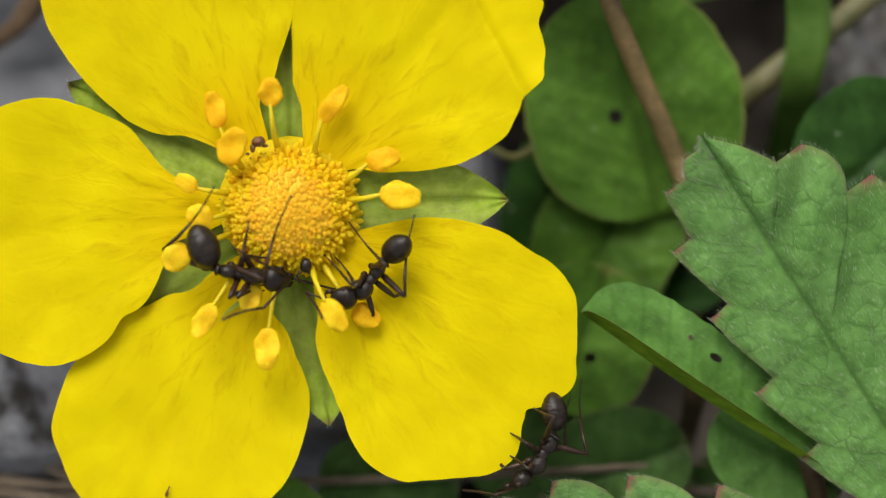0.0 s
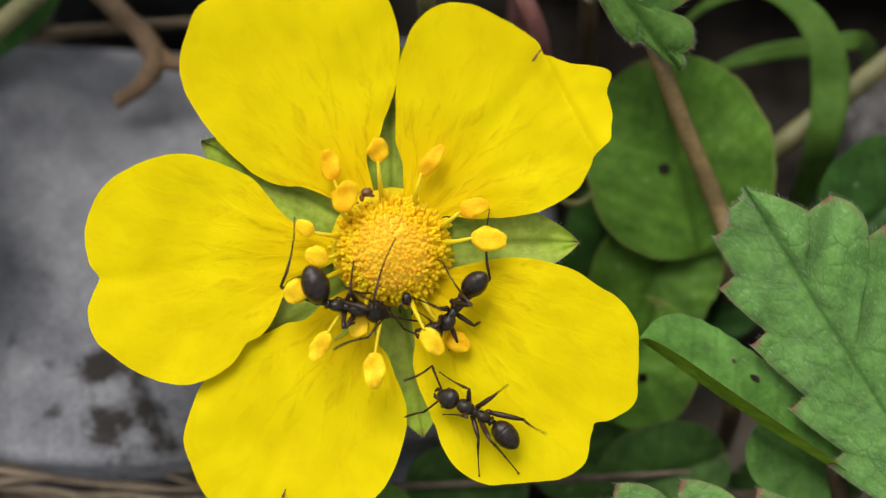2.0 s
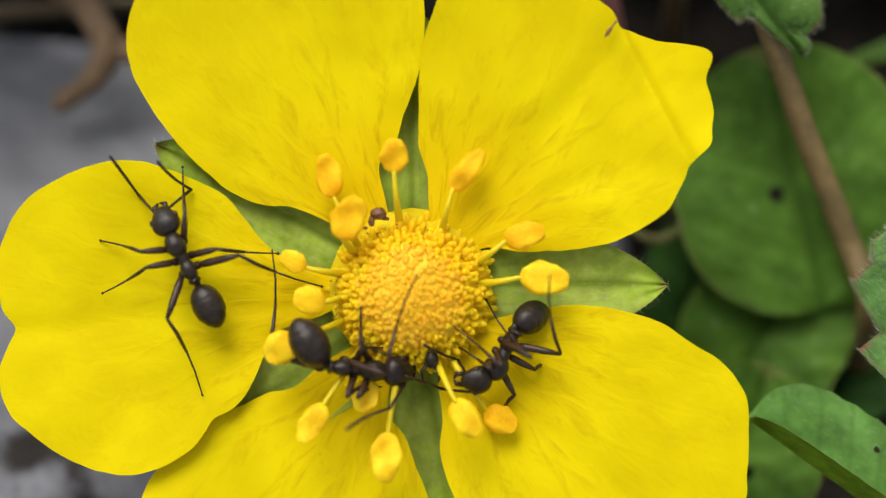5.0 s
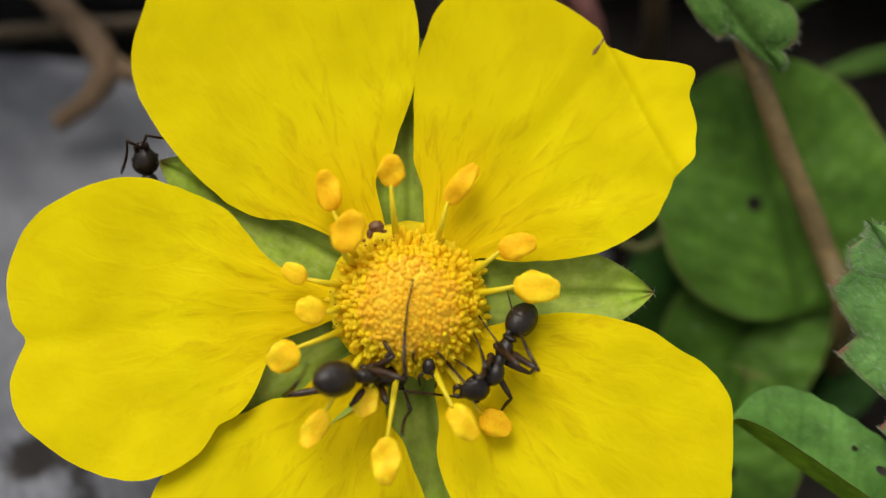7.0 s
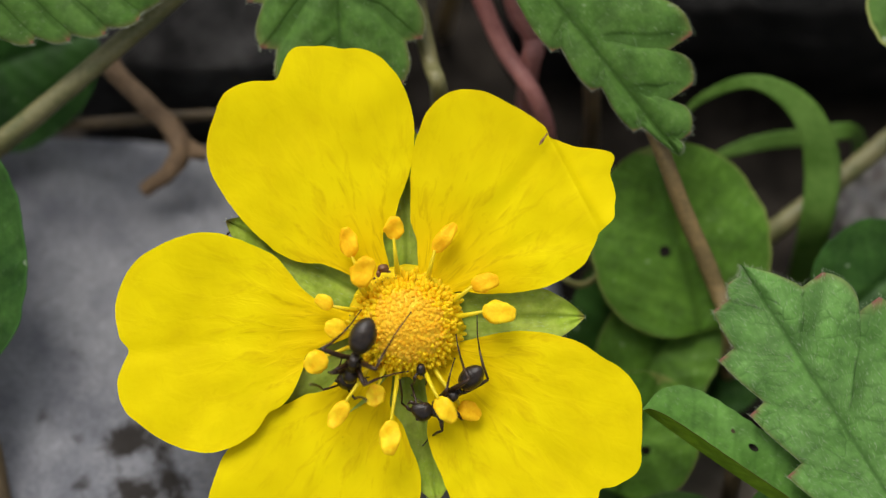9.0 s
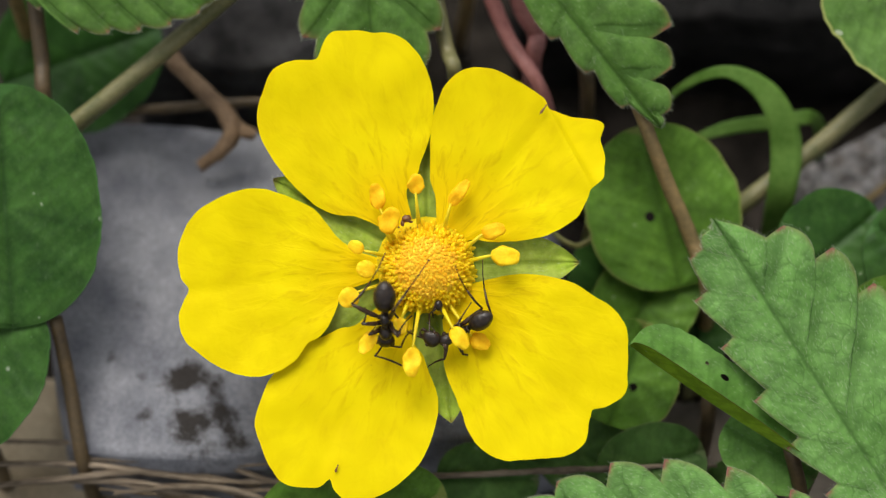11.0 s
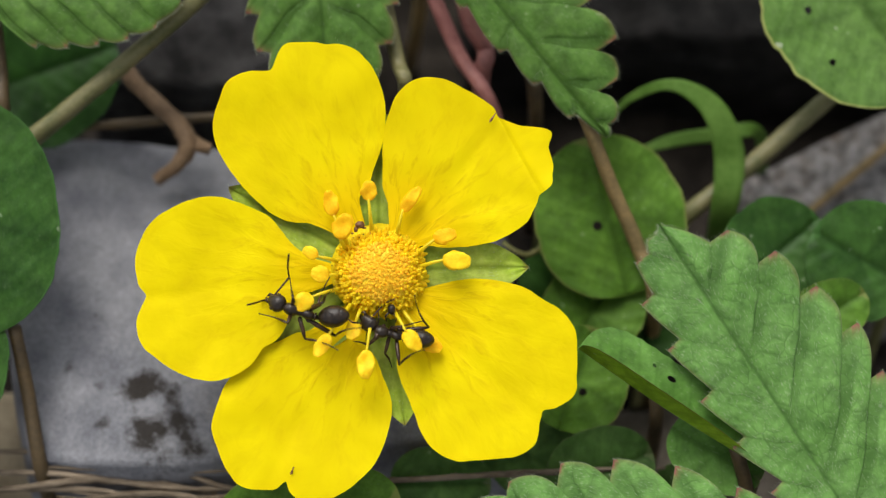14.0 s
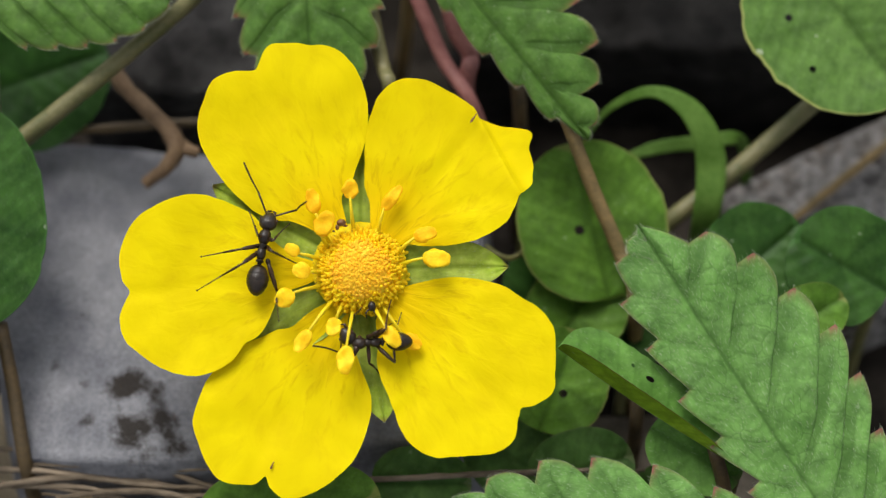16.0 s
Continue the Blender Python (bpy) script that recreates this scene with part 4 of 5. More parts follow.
# the darker green of these two low leaves paints in the deep shade
clover_leaf(9.4, -0.3, -9.2, 80, 5.4, 2.0, CLOVER_DARK, "clover leaf with deep shade painted in as darker green", seed=42, stalk=(down(9.2, -2.8, -9.4, 0.2, -0.5), [0.3, 0.3]))
clover_leaf(14.6, -1.6, -8.6, 70, 5.6, 2.2, CLOVER_DARK, "clover leaf with deep shade painted in as darker green", seed=45, stalk=(down(14.2, -4.2, -8.8, 0.2, -0.5), [0.3, 0.3]))
clover_leaf(8.0, -9.2, -6.6, 150, 5.0, 2.2, CLOVER_MID, "dark green clover leaf near the soil", seed=48, stalk=(down(9.8, -10.4, -6.8, 0.2, -0.3), [0.3, 0.3]))
stalk_thing("stalk", [(-21.5, 5.0, -5.8), (-17.8, 7.9, -5.2), (-14.0, 11.0, -4.8), (-10.0, 14.4, -4.4), (-4.0, 19.5, -4.2), drop(-2.0, 22.0, -5, -6.4)], [0.55, 0.5, 0.45, 0.4], STALK_GREEN, "smooth brownish green stalk slanting past the slate", "stalk")
stalk_thing("stalk", [(10.2, 9.4, -3.1), (10.9, 7.8, -3.1), (12.2, 4.9, -4.6), (13.7, 1.7, -5.6), (14.6, -1.0, -6.4), drop(15.0, -3.0, -6.6, -6.4)], [0.32, 0.38, 0.42, 0.42], STALK, "brown hairy leaf stalk in front of a clover leaf", "stalk")
stalk_thing("stalk", [(0.6, 20.5, -5.0), (3.0, 14.8, -6.0), (4.2, 12.2, -6.4), (6.2, 8.6, -7.2), drop(6.6, 7.0, -7.6, -6.4)], [0.42, 0.42, 0.4], STALK_RED, "reddish stalk behind the petals", "stalk")
stalk_thing("stalk", [(25.2, 11.0, -8.6), (20.0, 6.5, -9.0), (16.0, 3.1, -9.6), drop(15.0, 2.2, -9.8, -6.4)], [0.5, 0.5, 0.45], STALK_GREEN, "pale brownish green stalk above the soil", "stalk")
stalk_thing("twig", [(-14.2, 12.0, -8.4), (-13.3, 10.8, -8.4), (-11.2, 8.8, -8.2), (-10.5, 7.6, -8.1), (-11.0, 6.6, -8.4), (-12.3, 5.7, -9.1)], [0.4, 0.45, 0.5, 0.5, 0.42, 0.34], TWIG, "short brown bent twig lying on slate", "twig", rough=0.35)
blade_thing([(12.0, 8.4, -9.4), (13.3, 10.0, -8.2), (15.6, 10.75, -7.1), (17.8, 9.5, -7.0), (18.8, 7.0, -7.6), (18.55, 3.4, -9.0), drop(18.4, 2.0, -9.6, -6.4)], [0.12, 0.2, 0.32, 0.66, 0.84, 0.72, 0.4], GRASS, "arched green grass blade over dark soil")

blade_thing([(12.9, 6.9, -9.8), (15.8, 8.0, -9.5), (18.6, 8.4, -9.8), (21.0, 8.4, -10.6), drop(22.2, 7.8, -11.6, -6.4)], [0.06, 0.36, 0.42, 0.38, 0.2], GRASS, "green grass blade lying in the shade")
stalk_thing("twig", [(-11.0, 8.3, -8.3), (-10.2, 7.6, -8.2), (-9.3, 7.3, -8.4)], [0.42, 0.4, 0.3], TWIG, "brown twig stub lying on slate", "twig", rough=0.3)
stalk_thing("dry_stalk", [(-17.0, 8.6, -9.5), (-12.0, 9.0, -9.2), (-6.0, 9.4, -9.6)], [0.25, 0.3, 0.2], STALK_DARK, "dry brown stalk lying behind the slate", "straw", 7, 0.4, "dry stalks")
stalk_thing("stalk", [(-20.6, 15.0, -4.5), (-20.2, 11.0, -5.5), (-20.0, 8.0, -6.5), drop(-20.0, 6.5, -7.0, -6.4)], [0.4, 0.42, 0.42], STALK_DARK, "dark brown stalk rising behind a clover leaf", "stalk")
stalk_thing("stalk", [(6.8, 19.0, -7.0), (7.6, 14.0, -8.0), (8.4, 10.0, -8.8), drop(8.6, 8.0, -9.2, -6.4)], [0.4, 0.4, 0.4], STALK_DARK, "dark brown stalk in deep shade", "stalk")
stalk_thing("stalk", [(3.6, 20.5, -5.6), (4.6, 14.6, -6.6), (5.6, 12.6, -7.0), (5.4, 10.8, -7.6), drop(5.4, 10.0, -7.9, -6.4)], [0.5, 0.5, 0.45], STALK_RED, "reddish stalk behind the petals", "stalk")
stalk_thing("stalk", [(-0.4, 17.5, -3.8), (0.9, 11.6, -4.4), (1.4, 9.6, -4.6), drop(1.6, 8.6, -5.0, -6.4)], [0.4, 0.4, 0.4], STALK_GREEN, "brownish green stalk behind the petals", "stalk")
stalk_thing("stalk", [(14.4, -4.6, -5.5), (14.6, -7.4, -6.0), drop(14.6, -9.0, -6.4, -6.4)], [0.36, 0.4, 0.4], STALK_DARK, "dark brown stalk under the leaves", "stalk")
DRY = (
    ((-16, -11.6, -5.6), (-11.0, -11.2, -5.8), (-7.0, -12.2, -6.0)), ((-23, -10.2, -6.3), (-17, -10.2, -6.2), (-11.5, -10.9, -6.1), (-7, -11.0, -6.3)),
    ((-14, -9.4, -6.4), (-11.4, -8.9, -6.4), (-9.4, -8.7, -6.5)), ((9, -11.5, -6.0), (14, -10.9, -6.2), (20, -11.6, -6.4)),
    ((-23, -9.0, -6.6), (-13.5, -9.3, -6.6), (-9.0, -10.6, -6.2), (-4.0, -12.0, -6.4)), ((-23, -11.4, -6.0), (-14, -10.5, -6.2), (-8.5, -11.2, -6.4)),
    ((-3.0, -10.6, -5.0), (4.0, -10.3, -4.9), (9.0, -10.0, -4.9), (15.0, -9.8, -5.6)),
)
for i, pts in enumerate(DRY):
    stalk_thing("dry_stalk", list(pts), [0.10 + 0.02 * (i % 4), 0.16 + 0.03 * (i % 3), 0.16, 0.09], STRAW, "dry greyish straw stalk lying on the soil", "straw", 6, 0.7, "dry stalks")

rng = random.Random(12)
for i in range(16):
    # a litter of thin straw at the foot of the slate
    u0, v0, run, lean = rng.uniform(-24, -9), rng.uniform(-13.4, -10.0), rng.uniform(6, 13), rng.uniform(-0.16, 0.08)
    w0 = -5.6 + 0.25 * (v0 + 10)
    pts = [(u0 + run * s, v0 + lean * run * s + rng.uniform(-0.25, 0.25), w0 - rng.uniform(0.0, 0.5)) for s in (0, 0.35, 0.7, 1)]
    stalk_thing("dry_stalk", pts, [0.06, 0.12 + 0.08 * rng.random(), 0.12, 0.05], STRAW if i % 3 else STALK_DARK, "thin dry straw in the litter beside the slate", "straw", 6, 0.6, "dry stalks")


# ---- ants ----
def limb(points, radii):
    return tube(points, radii, 8, 1)


# where a leg joins the body, and the lengths of its thigh and of its shin with the foot, front to hind
LEG_SIZES = ((0.72, 0.95, 1.75), (0.32, 0.98, 1.95), (-0.02, 1.50, 2.75))
SCAPE, WHIP = 1.15, 1.60


def ant(label, size=1.0, full=1.0):
    """An ant, 4.3 mm long: body along x with the head in front, feet at height 0, back at +z. Legs and antennae lie along x until they are posed."""
    an = new("ant")
    an.empty_display_size = 0.001
    tagged(an, label, "ant", "ants")
    def hump(s, a):
        return 1.0 + 0.10 * math.sin(a) * (1 - s * s)
    part("thorax", join(ball(0.76, 0, 0.72, 0.40, 0.30, 0.33, 14, 18, hump), ball(0.38, 0, 0.68, 0.36, 0.19, 0.22, 10, 14), ball(-0.04, 0, 0.66, 0.36, 0.23, 0.28, 14, 18, hump)), ANT, an)
    part("petiole", join(ball(-0.40, 0, 0.68, 0.10, 0.20, 0.30, 8, 12), limb([(-0.25, 0, 0.52), (-0.4, 0, 0.5), (-0.6, 0, 0.58)], [0.09, 0.1, 0.1])), ANT, an)
    def bands(s, a):
        k = (s + 1) * 2.2
        return 1.0 - 0.05 * max(0.0, 1 - (k - math.floor(k)) / 0.14) - 0.20 * max(0.0, -s) ** 2 + 0.04 * max(0.0, s)
    gaster = part("gaster", ball(-0.68 * full, 0, 0.02, 0.68 * full, 0.47 * full, 0.45 * full, 50, 28, bands), ANT, an, "silky banded black gaster", m=mm(-0.56, 0, 0.62))
    def face(s, a):
        return 1.0 - 0.24 * max(0.0, s + 0.2) + 0.12 * max(0.0, -s)
    head = part("head", ball(0.42, 0, 0.0, 0.47, 0.43, 0.32, 16, 20, face), ANT, an, m=mm(1.13, 0, 0.70, 0, 18, 0))
    legs, feelers = [], []
    for side in (1, -1):
        part("eye", ball(0.46, 0.38 * side, 0.10, 0.10, 0.06, 0.08, 6, 8), ANT_LEG, head)
        part("mandible", limb([(0.78, 0.16 * side, -0.10), (0.98, 0.16 * side, -0.16), (1.06, 0.02 * side, -0.16)], [0.09, 0.08, 0.03]), ANT_LEG, head)
        n = WHIP
        scape = part("antenna", limb([(0, 0, 0), (0.05, 0, 0), (0.6 * SCAPE, 0, 0.02), (SCAPE, 0, 0)], [0.03, 0.042, 0.044, 0.052]), ANT_LEG, an)
        whip = part("antenna_tip", limb([(n * i / 10, 0, 0.05 * n * math.sin(math.pi * i / 10)) for i in range(11)], [0.036, 0.042, 0.044, 0.046, 0.05, 0.05, 0.04]), ANT_LEG, scape)
        feelers.append((scape, whip, Vector((0.66, 0.15 * side, 0.12)) * size, SCAPE * size))
    for side in (1, -1):
        for cx, upper, lower in LEG_SIZES:
            thick = 0.105 + 0.012 * (upper > 1.2)
            thigh = part("leg", join(ball(0.06, 0, 0, 0.17, 0.12, 0.12, 8, 10), limb([(0, 0, 0), (0.3 * upper, 0, 0.03), (0.7 * upper, 0, 0.02), (upper, 0, 0)], [0.075, thick, 0.9 * thick, 0.055])), ANT_LEG, an)
            e = lower * 0.47
            shin = part("shin", join(limb([(0, 0, 0), (0.45 * e, 0, 0.04 * lower), (e, 0, 0.055 * lower)], [0.05, 0.062, 0.042]), limb([(e, 0, 0.055 * lower), (0.72 * lower, 0, 0.045 * lower), (0.9 * lower, 0, 0.016 * lower), (lower, 0, 0)], [0.034, 0.028, 0.024, 0.02]), ball(lower, 0, 0, 0.05, 0.05, 0.03, 6, 6)), ANT_LEG, thigh)
            legs.append((thigh, shin, Vector((cx, 0.2 * side, 0.5)) * size, upper * size))
    for ob in an.children_recursive:
        ob.data.transform(Matrix.Scale(size, 4))
        ob.matrix_basis.translation *= size
    return an, legs, feelers, head, gaster


ANT_LEFT, LEGS_LEFT, FEELERS_LEFT, HEAD_LEFT, GASTER_LEFT = ant("black ant feeding at the edge of the flower's disc", 1.07, 1.1)
ANT_RIGHT, LEGS_RIGHT, FEELERS_RIGHT, HEAD_RIGHT, GASTER_RIGHT = ant("black ant curled beside the stamens")
ANT_ROAMING, LEGS_ROAMING, FEELERS_ROAMING, HEAD_ROAMING, GASTER_ROAMING = ant("black ant running across the yellow petals")


def crumb(name, u, v, w, geo, material, label, category):
    o = thing(name, u, v, w, label, category)
    part("body", geo, material, o)


crumb("insect_remains", 0.75, -2.0, 0.75, join(ball(0, 0.1, 0.1, 0.2, 0.26, 0.2), limb([(0, 0, 0.1), (0.25, -0.3, 0.1), (0.2, -0.55, 0)], [0.06, 0.05, 0.03]), limb([(-0.1, 0, 0.1), (-0.3, -0.25, 0.1), (-0.25, -0.5, 0)], [0.06, 0.05, 0.03])), ANT, "small black insect remains on the disc's rim", "insect remains")
crumb("brown_husk", -0.85, 2.3, 0.9, join(ball(0, 0, 0, 0.24, 0.16, 0.15, 10, 14, lambda s, a: 1 + 0.3 * math.sin(5 * a + 3 * s)), ball(-0.2, -0.22, -0.05, 0.10, 0.16, 0.08), ball(0.2, -0.14, -0.1, 0.12, 0.06, 0.06), ball(-0.38, -0.42, -0.1, 0.07, 0.05, 0.05)), BROWN, "tiny dark brown husk between the stamens", "husk")


def in_face(rows):
    """Rows of seconds, u, v, w and the turns about the body's own axes, as poses in the world."""
    return [(t, BASE @ mm(u, v, w, rx, ry, rz)) for t, u, v, w, rx, ry, rz in rows]


LEFT_ROWS = (
    (0.0, -1.93, -2.04, 0.7, 0.0, 12.0, -10.78), (1.0, -2.02, -1.99, 0.7, 0.0, 12.0, -11.09), (1.5, -1.97, -2.09, 0.7, 0.0, 12.0, -5.66),
    (2.0, -2.1, -2.11, 0.7, 0.0, 12.0, -10.13), (2.5, -2.06, -2.13, 0.7, 0.0, 12.0, -7.16), (3.0, -2.13, -2.03, 0.7, 0.0, 12.0, -8.04),
    (3.5, -2.12, -2.02, 0.7, 0.0, 12.0, -8.04), (4.0, -2.07, -2.06, 0.7, 0.0, 12.0, -4.18), (4.5, -2.0, -2.1, 0.7, 0.0, 12.0, -5.22),
    (7.0, -1.67, -2.12, 0.7, 0.0, 53.4, -5.11), (7.5, -1.57, -2.11, 0.7, 0.0, 49.78, -6.08), (8.0, -1.56, -2.1, 0.7, 0.0, 45.51, -9.13),
    (8.5, -2.33, -1.47, 0.7, 0.0, 46.15, -71.96), (9.0, -1.87, -1.05, 1.3, 0.0, 50.7, -105.66), (11.5, -1.79, -2.29, 1.42, 0.0, 49.58, -86.83),
    (12.0, -1.83, -2.31, 1.37, 0.0, 37.28, -92.54), (12.5, -1.68, -1.96, 1.22, 0.0, 37.77, -118.02), (13.0, -1.95, -1.86, 1.39, 0.0, 42.18, -149.39),
    (13.5, -2.13, -2.45, 1.45, 0.0, 47.98, -162.69), (14.0, -3.42, -2.17, 0.5, 0.0, 0.0, -197.07), (14.5, -3.97, -2.29, 0.5, 0.0, 0.0, -244.28),
    (15.0, -5.03, -1.17, 0.4, 0.0, 0.0, -262.42), (15.5, -5.02, -0.13, 0.4, 0.0, 0.0, -283.29), (16.0, -4.82, 0.71, 0.4, 0.0, 0.0, -280.61),
)
RIGHT_ROWS = (
    (0.0, 2.85, -1.84, 0.35, -35.0, 0.0, -128.18), (1.0, 2.66, -1.98, 0.35, -35.0, 0.0, -119.74), (1.5, 2.42, -1.93, 0.35, -35.0, 0.0, -116.35),
    (2.0, 2.42, -1.93, 0.35, -35.0, 0.0, -123.06), (2.5, 2.41, -1.83, 0.35, -35.0, 0.0, -112.57), (3.0, 2.87, -0.86, 0.35, -35.0, 0.0, -110.88),
    (3.5, 2.55, -1.33, 0.35, -35.0, 0.0, -113.08), (4.0, 2.66, -1.22, 0.35, -35.0, 0.0, -115.61), (4.5, 2.61, -1.24, 0.35, -35.0, 0.0, -116.77),
    (7.0, 2.65, -1.22, 0.35, -35.0, 0.0, -114.95), (7.5, 2.62, -1.33, 0.35, -35.0, 0.0, -118.84), (8.0, 2.32, -1.71, 0.35, -35.0, 0.0, -112.73),
    (8.5, 2.09, -2.15, 0.35, -35.0, 0.0, -114.74), (9.0, 1.77, -2.7, 0.35, -35.0, 0.0, -139.0), (11.5, 1.54, -2.87, 0.35, -35.0, 0.0, -157.58),
    (12.0, 1.14, -2.9, 0.35, -35.0, 0.0, -168.91), (12.5, 1.05, -2.88, 0.35, -35.0, 0.0, -189.25), (13.0, 1.16, -2.8, 0.35, -35.0, 0.0, -185.89),
    (13.5, 1.12, -2.78, 0.35, -35.0, 0.0, -186.02), (14.0, 1.1, -2.8, 0.35, -35.0, 0.0, -195.59), (14.5, 1.04, -2.98, 0.35, -35.0, 0.0, -206.6),
    (15.0, 1.36, -3.4, 0.35, -35.0, 0.0, -190.89), (15.5, 1.2, -3.3, 0.35, -35.0, 0.0, -189.51), (16.0, 0.89, -3.31, 0.35, -35.0, 0.0, -177.54),
)
ROAMING_ROWS = (
    (0.0, 8.5, -7.75, 0.15, -70.0, 0.0, -123.5), (0.5, 7.23, -8.56, 0.25, -62.0, 0.0, -143.7), (1.0, 5.39, -9.1, 0.15, -66.0, 0.0, -183.1),
    (1.5, 5.59, -8.38, 0.4, 0.0, 0.0, -231.16), (2.0, 3.77, -6.51, 0.4, 0.0, 0.0, -209.01), (2.5, 1.51, -5.64, 0.7, 0.0, 0.0, -188.83),
    (3.0, -1.62, -5.41, 0.3, 0.0, 0.0, -178.56), (3.5, -2.1, -4.55, 0.3, 0.0, 0.0, -195.64), (4.0, -4.04, -3.52, 0.5, 0.0, -38.0, -242.06),
    (4.5, -4.45, -2.45, 0.6, 0.0, 0.0, -241.0), (4.7, -5.1, -0.71, 0.6, 0.0, 0.0, -244.5), (5.2, -7.0, 1.0, 0.45, 0.0, 0.0, -240.0),
    (5.6, -7.9, 2.3, 0.45, 0.0, 10.0, -250.0), (5.85, -8.2, 3.0, 0.3, 0.0, 70.0, -255.0), (6.05, -8.1, 2.6, 0.0, 0.0, 130.0, -255.0),
    (6.2, -8.0, 1.6, -0.4, 0.0, 175.0, -252.0), (6.32, -7.9, 0.6, -0.5, 180.0, 0.0, -20.0), (6.44, -7.9, 0.3, -0.5, 180.0, 0.0, 40.0),
    (6.58, -8.0, 0.6, -0.5, 180.0, 0.0, 90.0), (6.8, -7.88, 2.8, -0.5, 180.0, 0.0, 98.0), (7.0, -7.85, 2.76, -0.5, 180.0, 0.0, 98.0),
    (7.3, -7.75, 2.01, -0.5, 180.0, 0.0, 98.0), (7.6, -7.75, 2.16, -0.5, 180.0, 0.0, 98.0), (8.0, -8.0, 2.27, -0.5, 180.0, 0.0, 100.0),
    (8.5, -7.35, 1.56, -0.5, 180.0, 0.0, 98.0), (9.2, -7.43, 1.45, -0.5, 180.0, 0.0, 95.0), (10.0, -8.6, 0.2, -0.5, 180.0, 0.0, 70.0),
    (10.7, -9.0, -1.8, -0.5, 180.0, 0.0, 45.0), (11.3, -9.44, -3.18, -0.5, 180.0, 0.0, 37.0), (16.0, -9.5, -2.95, -0.5, 180.0, 0.0, 37.0),
)


def axes(x, hint):
    """A turn whose x axis is x and whose z axis leans to the hint."""
    z = hint - x * hint.dot(x)
    z = z.normalized() if z.length > 1e-4 else x.orthogonal().normalized()
    return Matrix((x, z.cross(x), z)).transposed()


def nod_at(head, t):
    """The head's yaw (degrees) at t, from the rows that it was keyed with."""
    times, yaws = NODS.get(head.name, ((0.0,), (0.0,)))
    return float(np.interp(t, times, yaws))


NODS = {}


def nod(head, size, rows):
    NODS[head.name] = ([r[0] for r in rows], [r[1] for r in rows])
    ends = [(0.0, rows[0][1])] * (rows[0][0] > 0) + list(rows) + [(16.0, rows[-1][1])] * (rows[-1][0] < 16)
    walk(head, [(t, mm(1.13 * size, 0, 0.70 * size, 0, 18, yaw)) for t, yaw in ends])


def wag(gaster, size, rows):
    ends = [(0.0, *rows[0][1:])] * (rows[0][0] > 0) + list(rows) + [(16.0, *rows[-1][1:])] * (rows[-1][0] < 16)
    walk(gaster, [(t, mm(-0.56 * size, 0, 0.62 * size, 0, bend, yaw)) for t, yaw, bend in ends])


def reach(member, rows, head=None, then=()):
    """Keys a leg or an antenna so that its knee and its end come to given places of the ant's own space (mm); rows of seconds, knee, end."""
    upper, lower, root, long = member
    rows = [(t, Vector((a, b, c)), Vector((d, e, f))) for t, a, b, c, d, e, f in rows] + list(then)
    if rows[0][0] > 0:
        rows.insert(0, (0.0, *rows[0][1:]))
    if rows[-1][0] < 16:
        rows.append((16.0, *rows[-1][1:]))
    full = [rows[0]]
    for (t0, k0, f0), (t1, k1, f1) in zip(rows, rows[1:]):
        # wide swings are keyed in smaller steps
        wide = max((k0 - root).angle(k1 - root, 0), (f0 - k0).angle(f1 - k1, 0))
        n = 1 + int(wide / 0.5)
        full += [(t0 + (t1 - t0) * i / n, k0.lerp(k1, i / n), f0.lerp(f1, i / n)) for i in range(1, n + 1)]
    up, low = [], []
    for t, k, f in full:
        base = root
        if head:
            size = long / SCAPE
            base = Vector((1.13, 0, 0.70)) * size + pose(0, 0, 0, 0, 18, nod_at(head, t)).to_3x3() @ root
        a, s = (k - base).normalized(), (f - k).normalized()
        if (k - base).length > long:
            base = k - a * long
        A, B = axes(a, Vector((0, 0, 1))), axes(s, -a)
        up.append((t, Matrix.Translation(base * K) @ A.to_4x4()))
        low.append((t, Matrix.Translation((long * K, 0, 0)) @ (A.inverted() @ B).to_4x4()))
    walk(upper, up)
    walk(lower, low)


def resting(legs, n, yaw=0.0):
    """Knee and foot of the leg n when the ant simply stands, its leg swung back by yaw degrees."""
    side = 1 if n < 3 else -1
    knee, foot = (((0.50, 0.60, 0.40), (1.50, 1.30, -0.48)), ((0.02, 0.85, 0.45), (-0.42, 2.30, -0.48)), ((-0.55, 0.95, 0.48), (-2.65, 2.05, -0.48)))[n % 3]
    root, long = legs[n][2], legs[n][3]
    size = long / LEG_SIZES[n % 3][1]
    swing = Matrix.Rotation(radians(yaw * side), 3, "Z")
    k = Vector((knee[0], knee[1] * side, knee[2])).normalized() * long
    f = Vector((foot[0], foot[1] * side, foot[2])) * size
    f = k + (f - k).normalized() * LEG_SIZES[n % 3][2] * size
    return root + swing @ k, root + swing @ f


def stand(legs, n):
    """Keys a leg that is out of sight as a resting one."""
    reach(legs[n], [], then=[(0.0, *resting(legs, n)), (16.0, *resting(legs, n, 3))])


def run_and_hide(n):
    """The roaming ant's legs after it has left the open petals: a run in two alternating tripods, then drawn in while it hides."""
    beat = math.pi * ((n % 3 + n // 3) % 2)
    rows = [(4.85 + 0.15 * i, *resting(LEGS_ROAMING, n, 16 * math.sin(2 * math.pi * 0.25 * i + beat))) for i in range(11)]
    return rows + [(t, *resting(LEGS_ROAMING, n, yaws[n % 3])) for t, yaws in ((6.7, (55, 25, 5)), (9.2, (60, 30, 0)), (10.8, (40, -20, -70)), (16.0, (40, -20, -75)))]


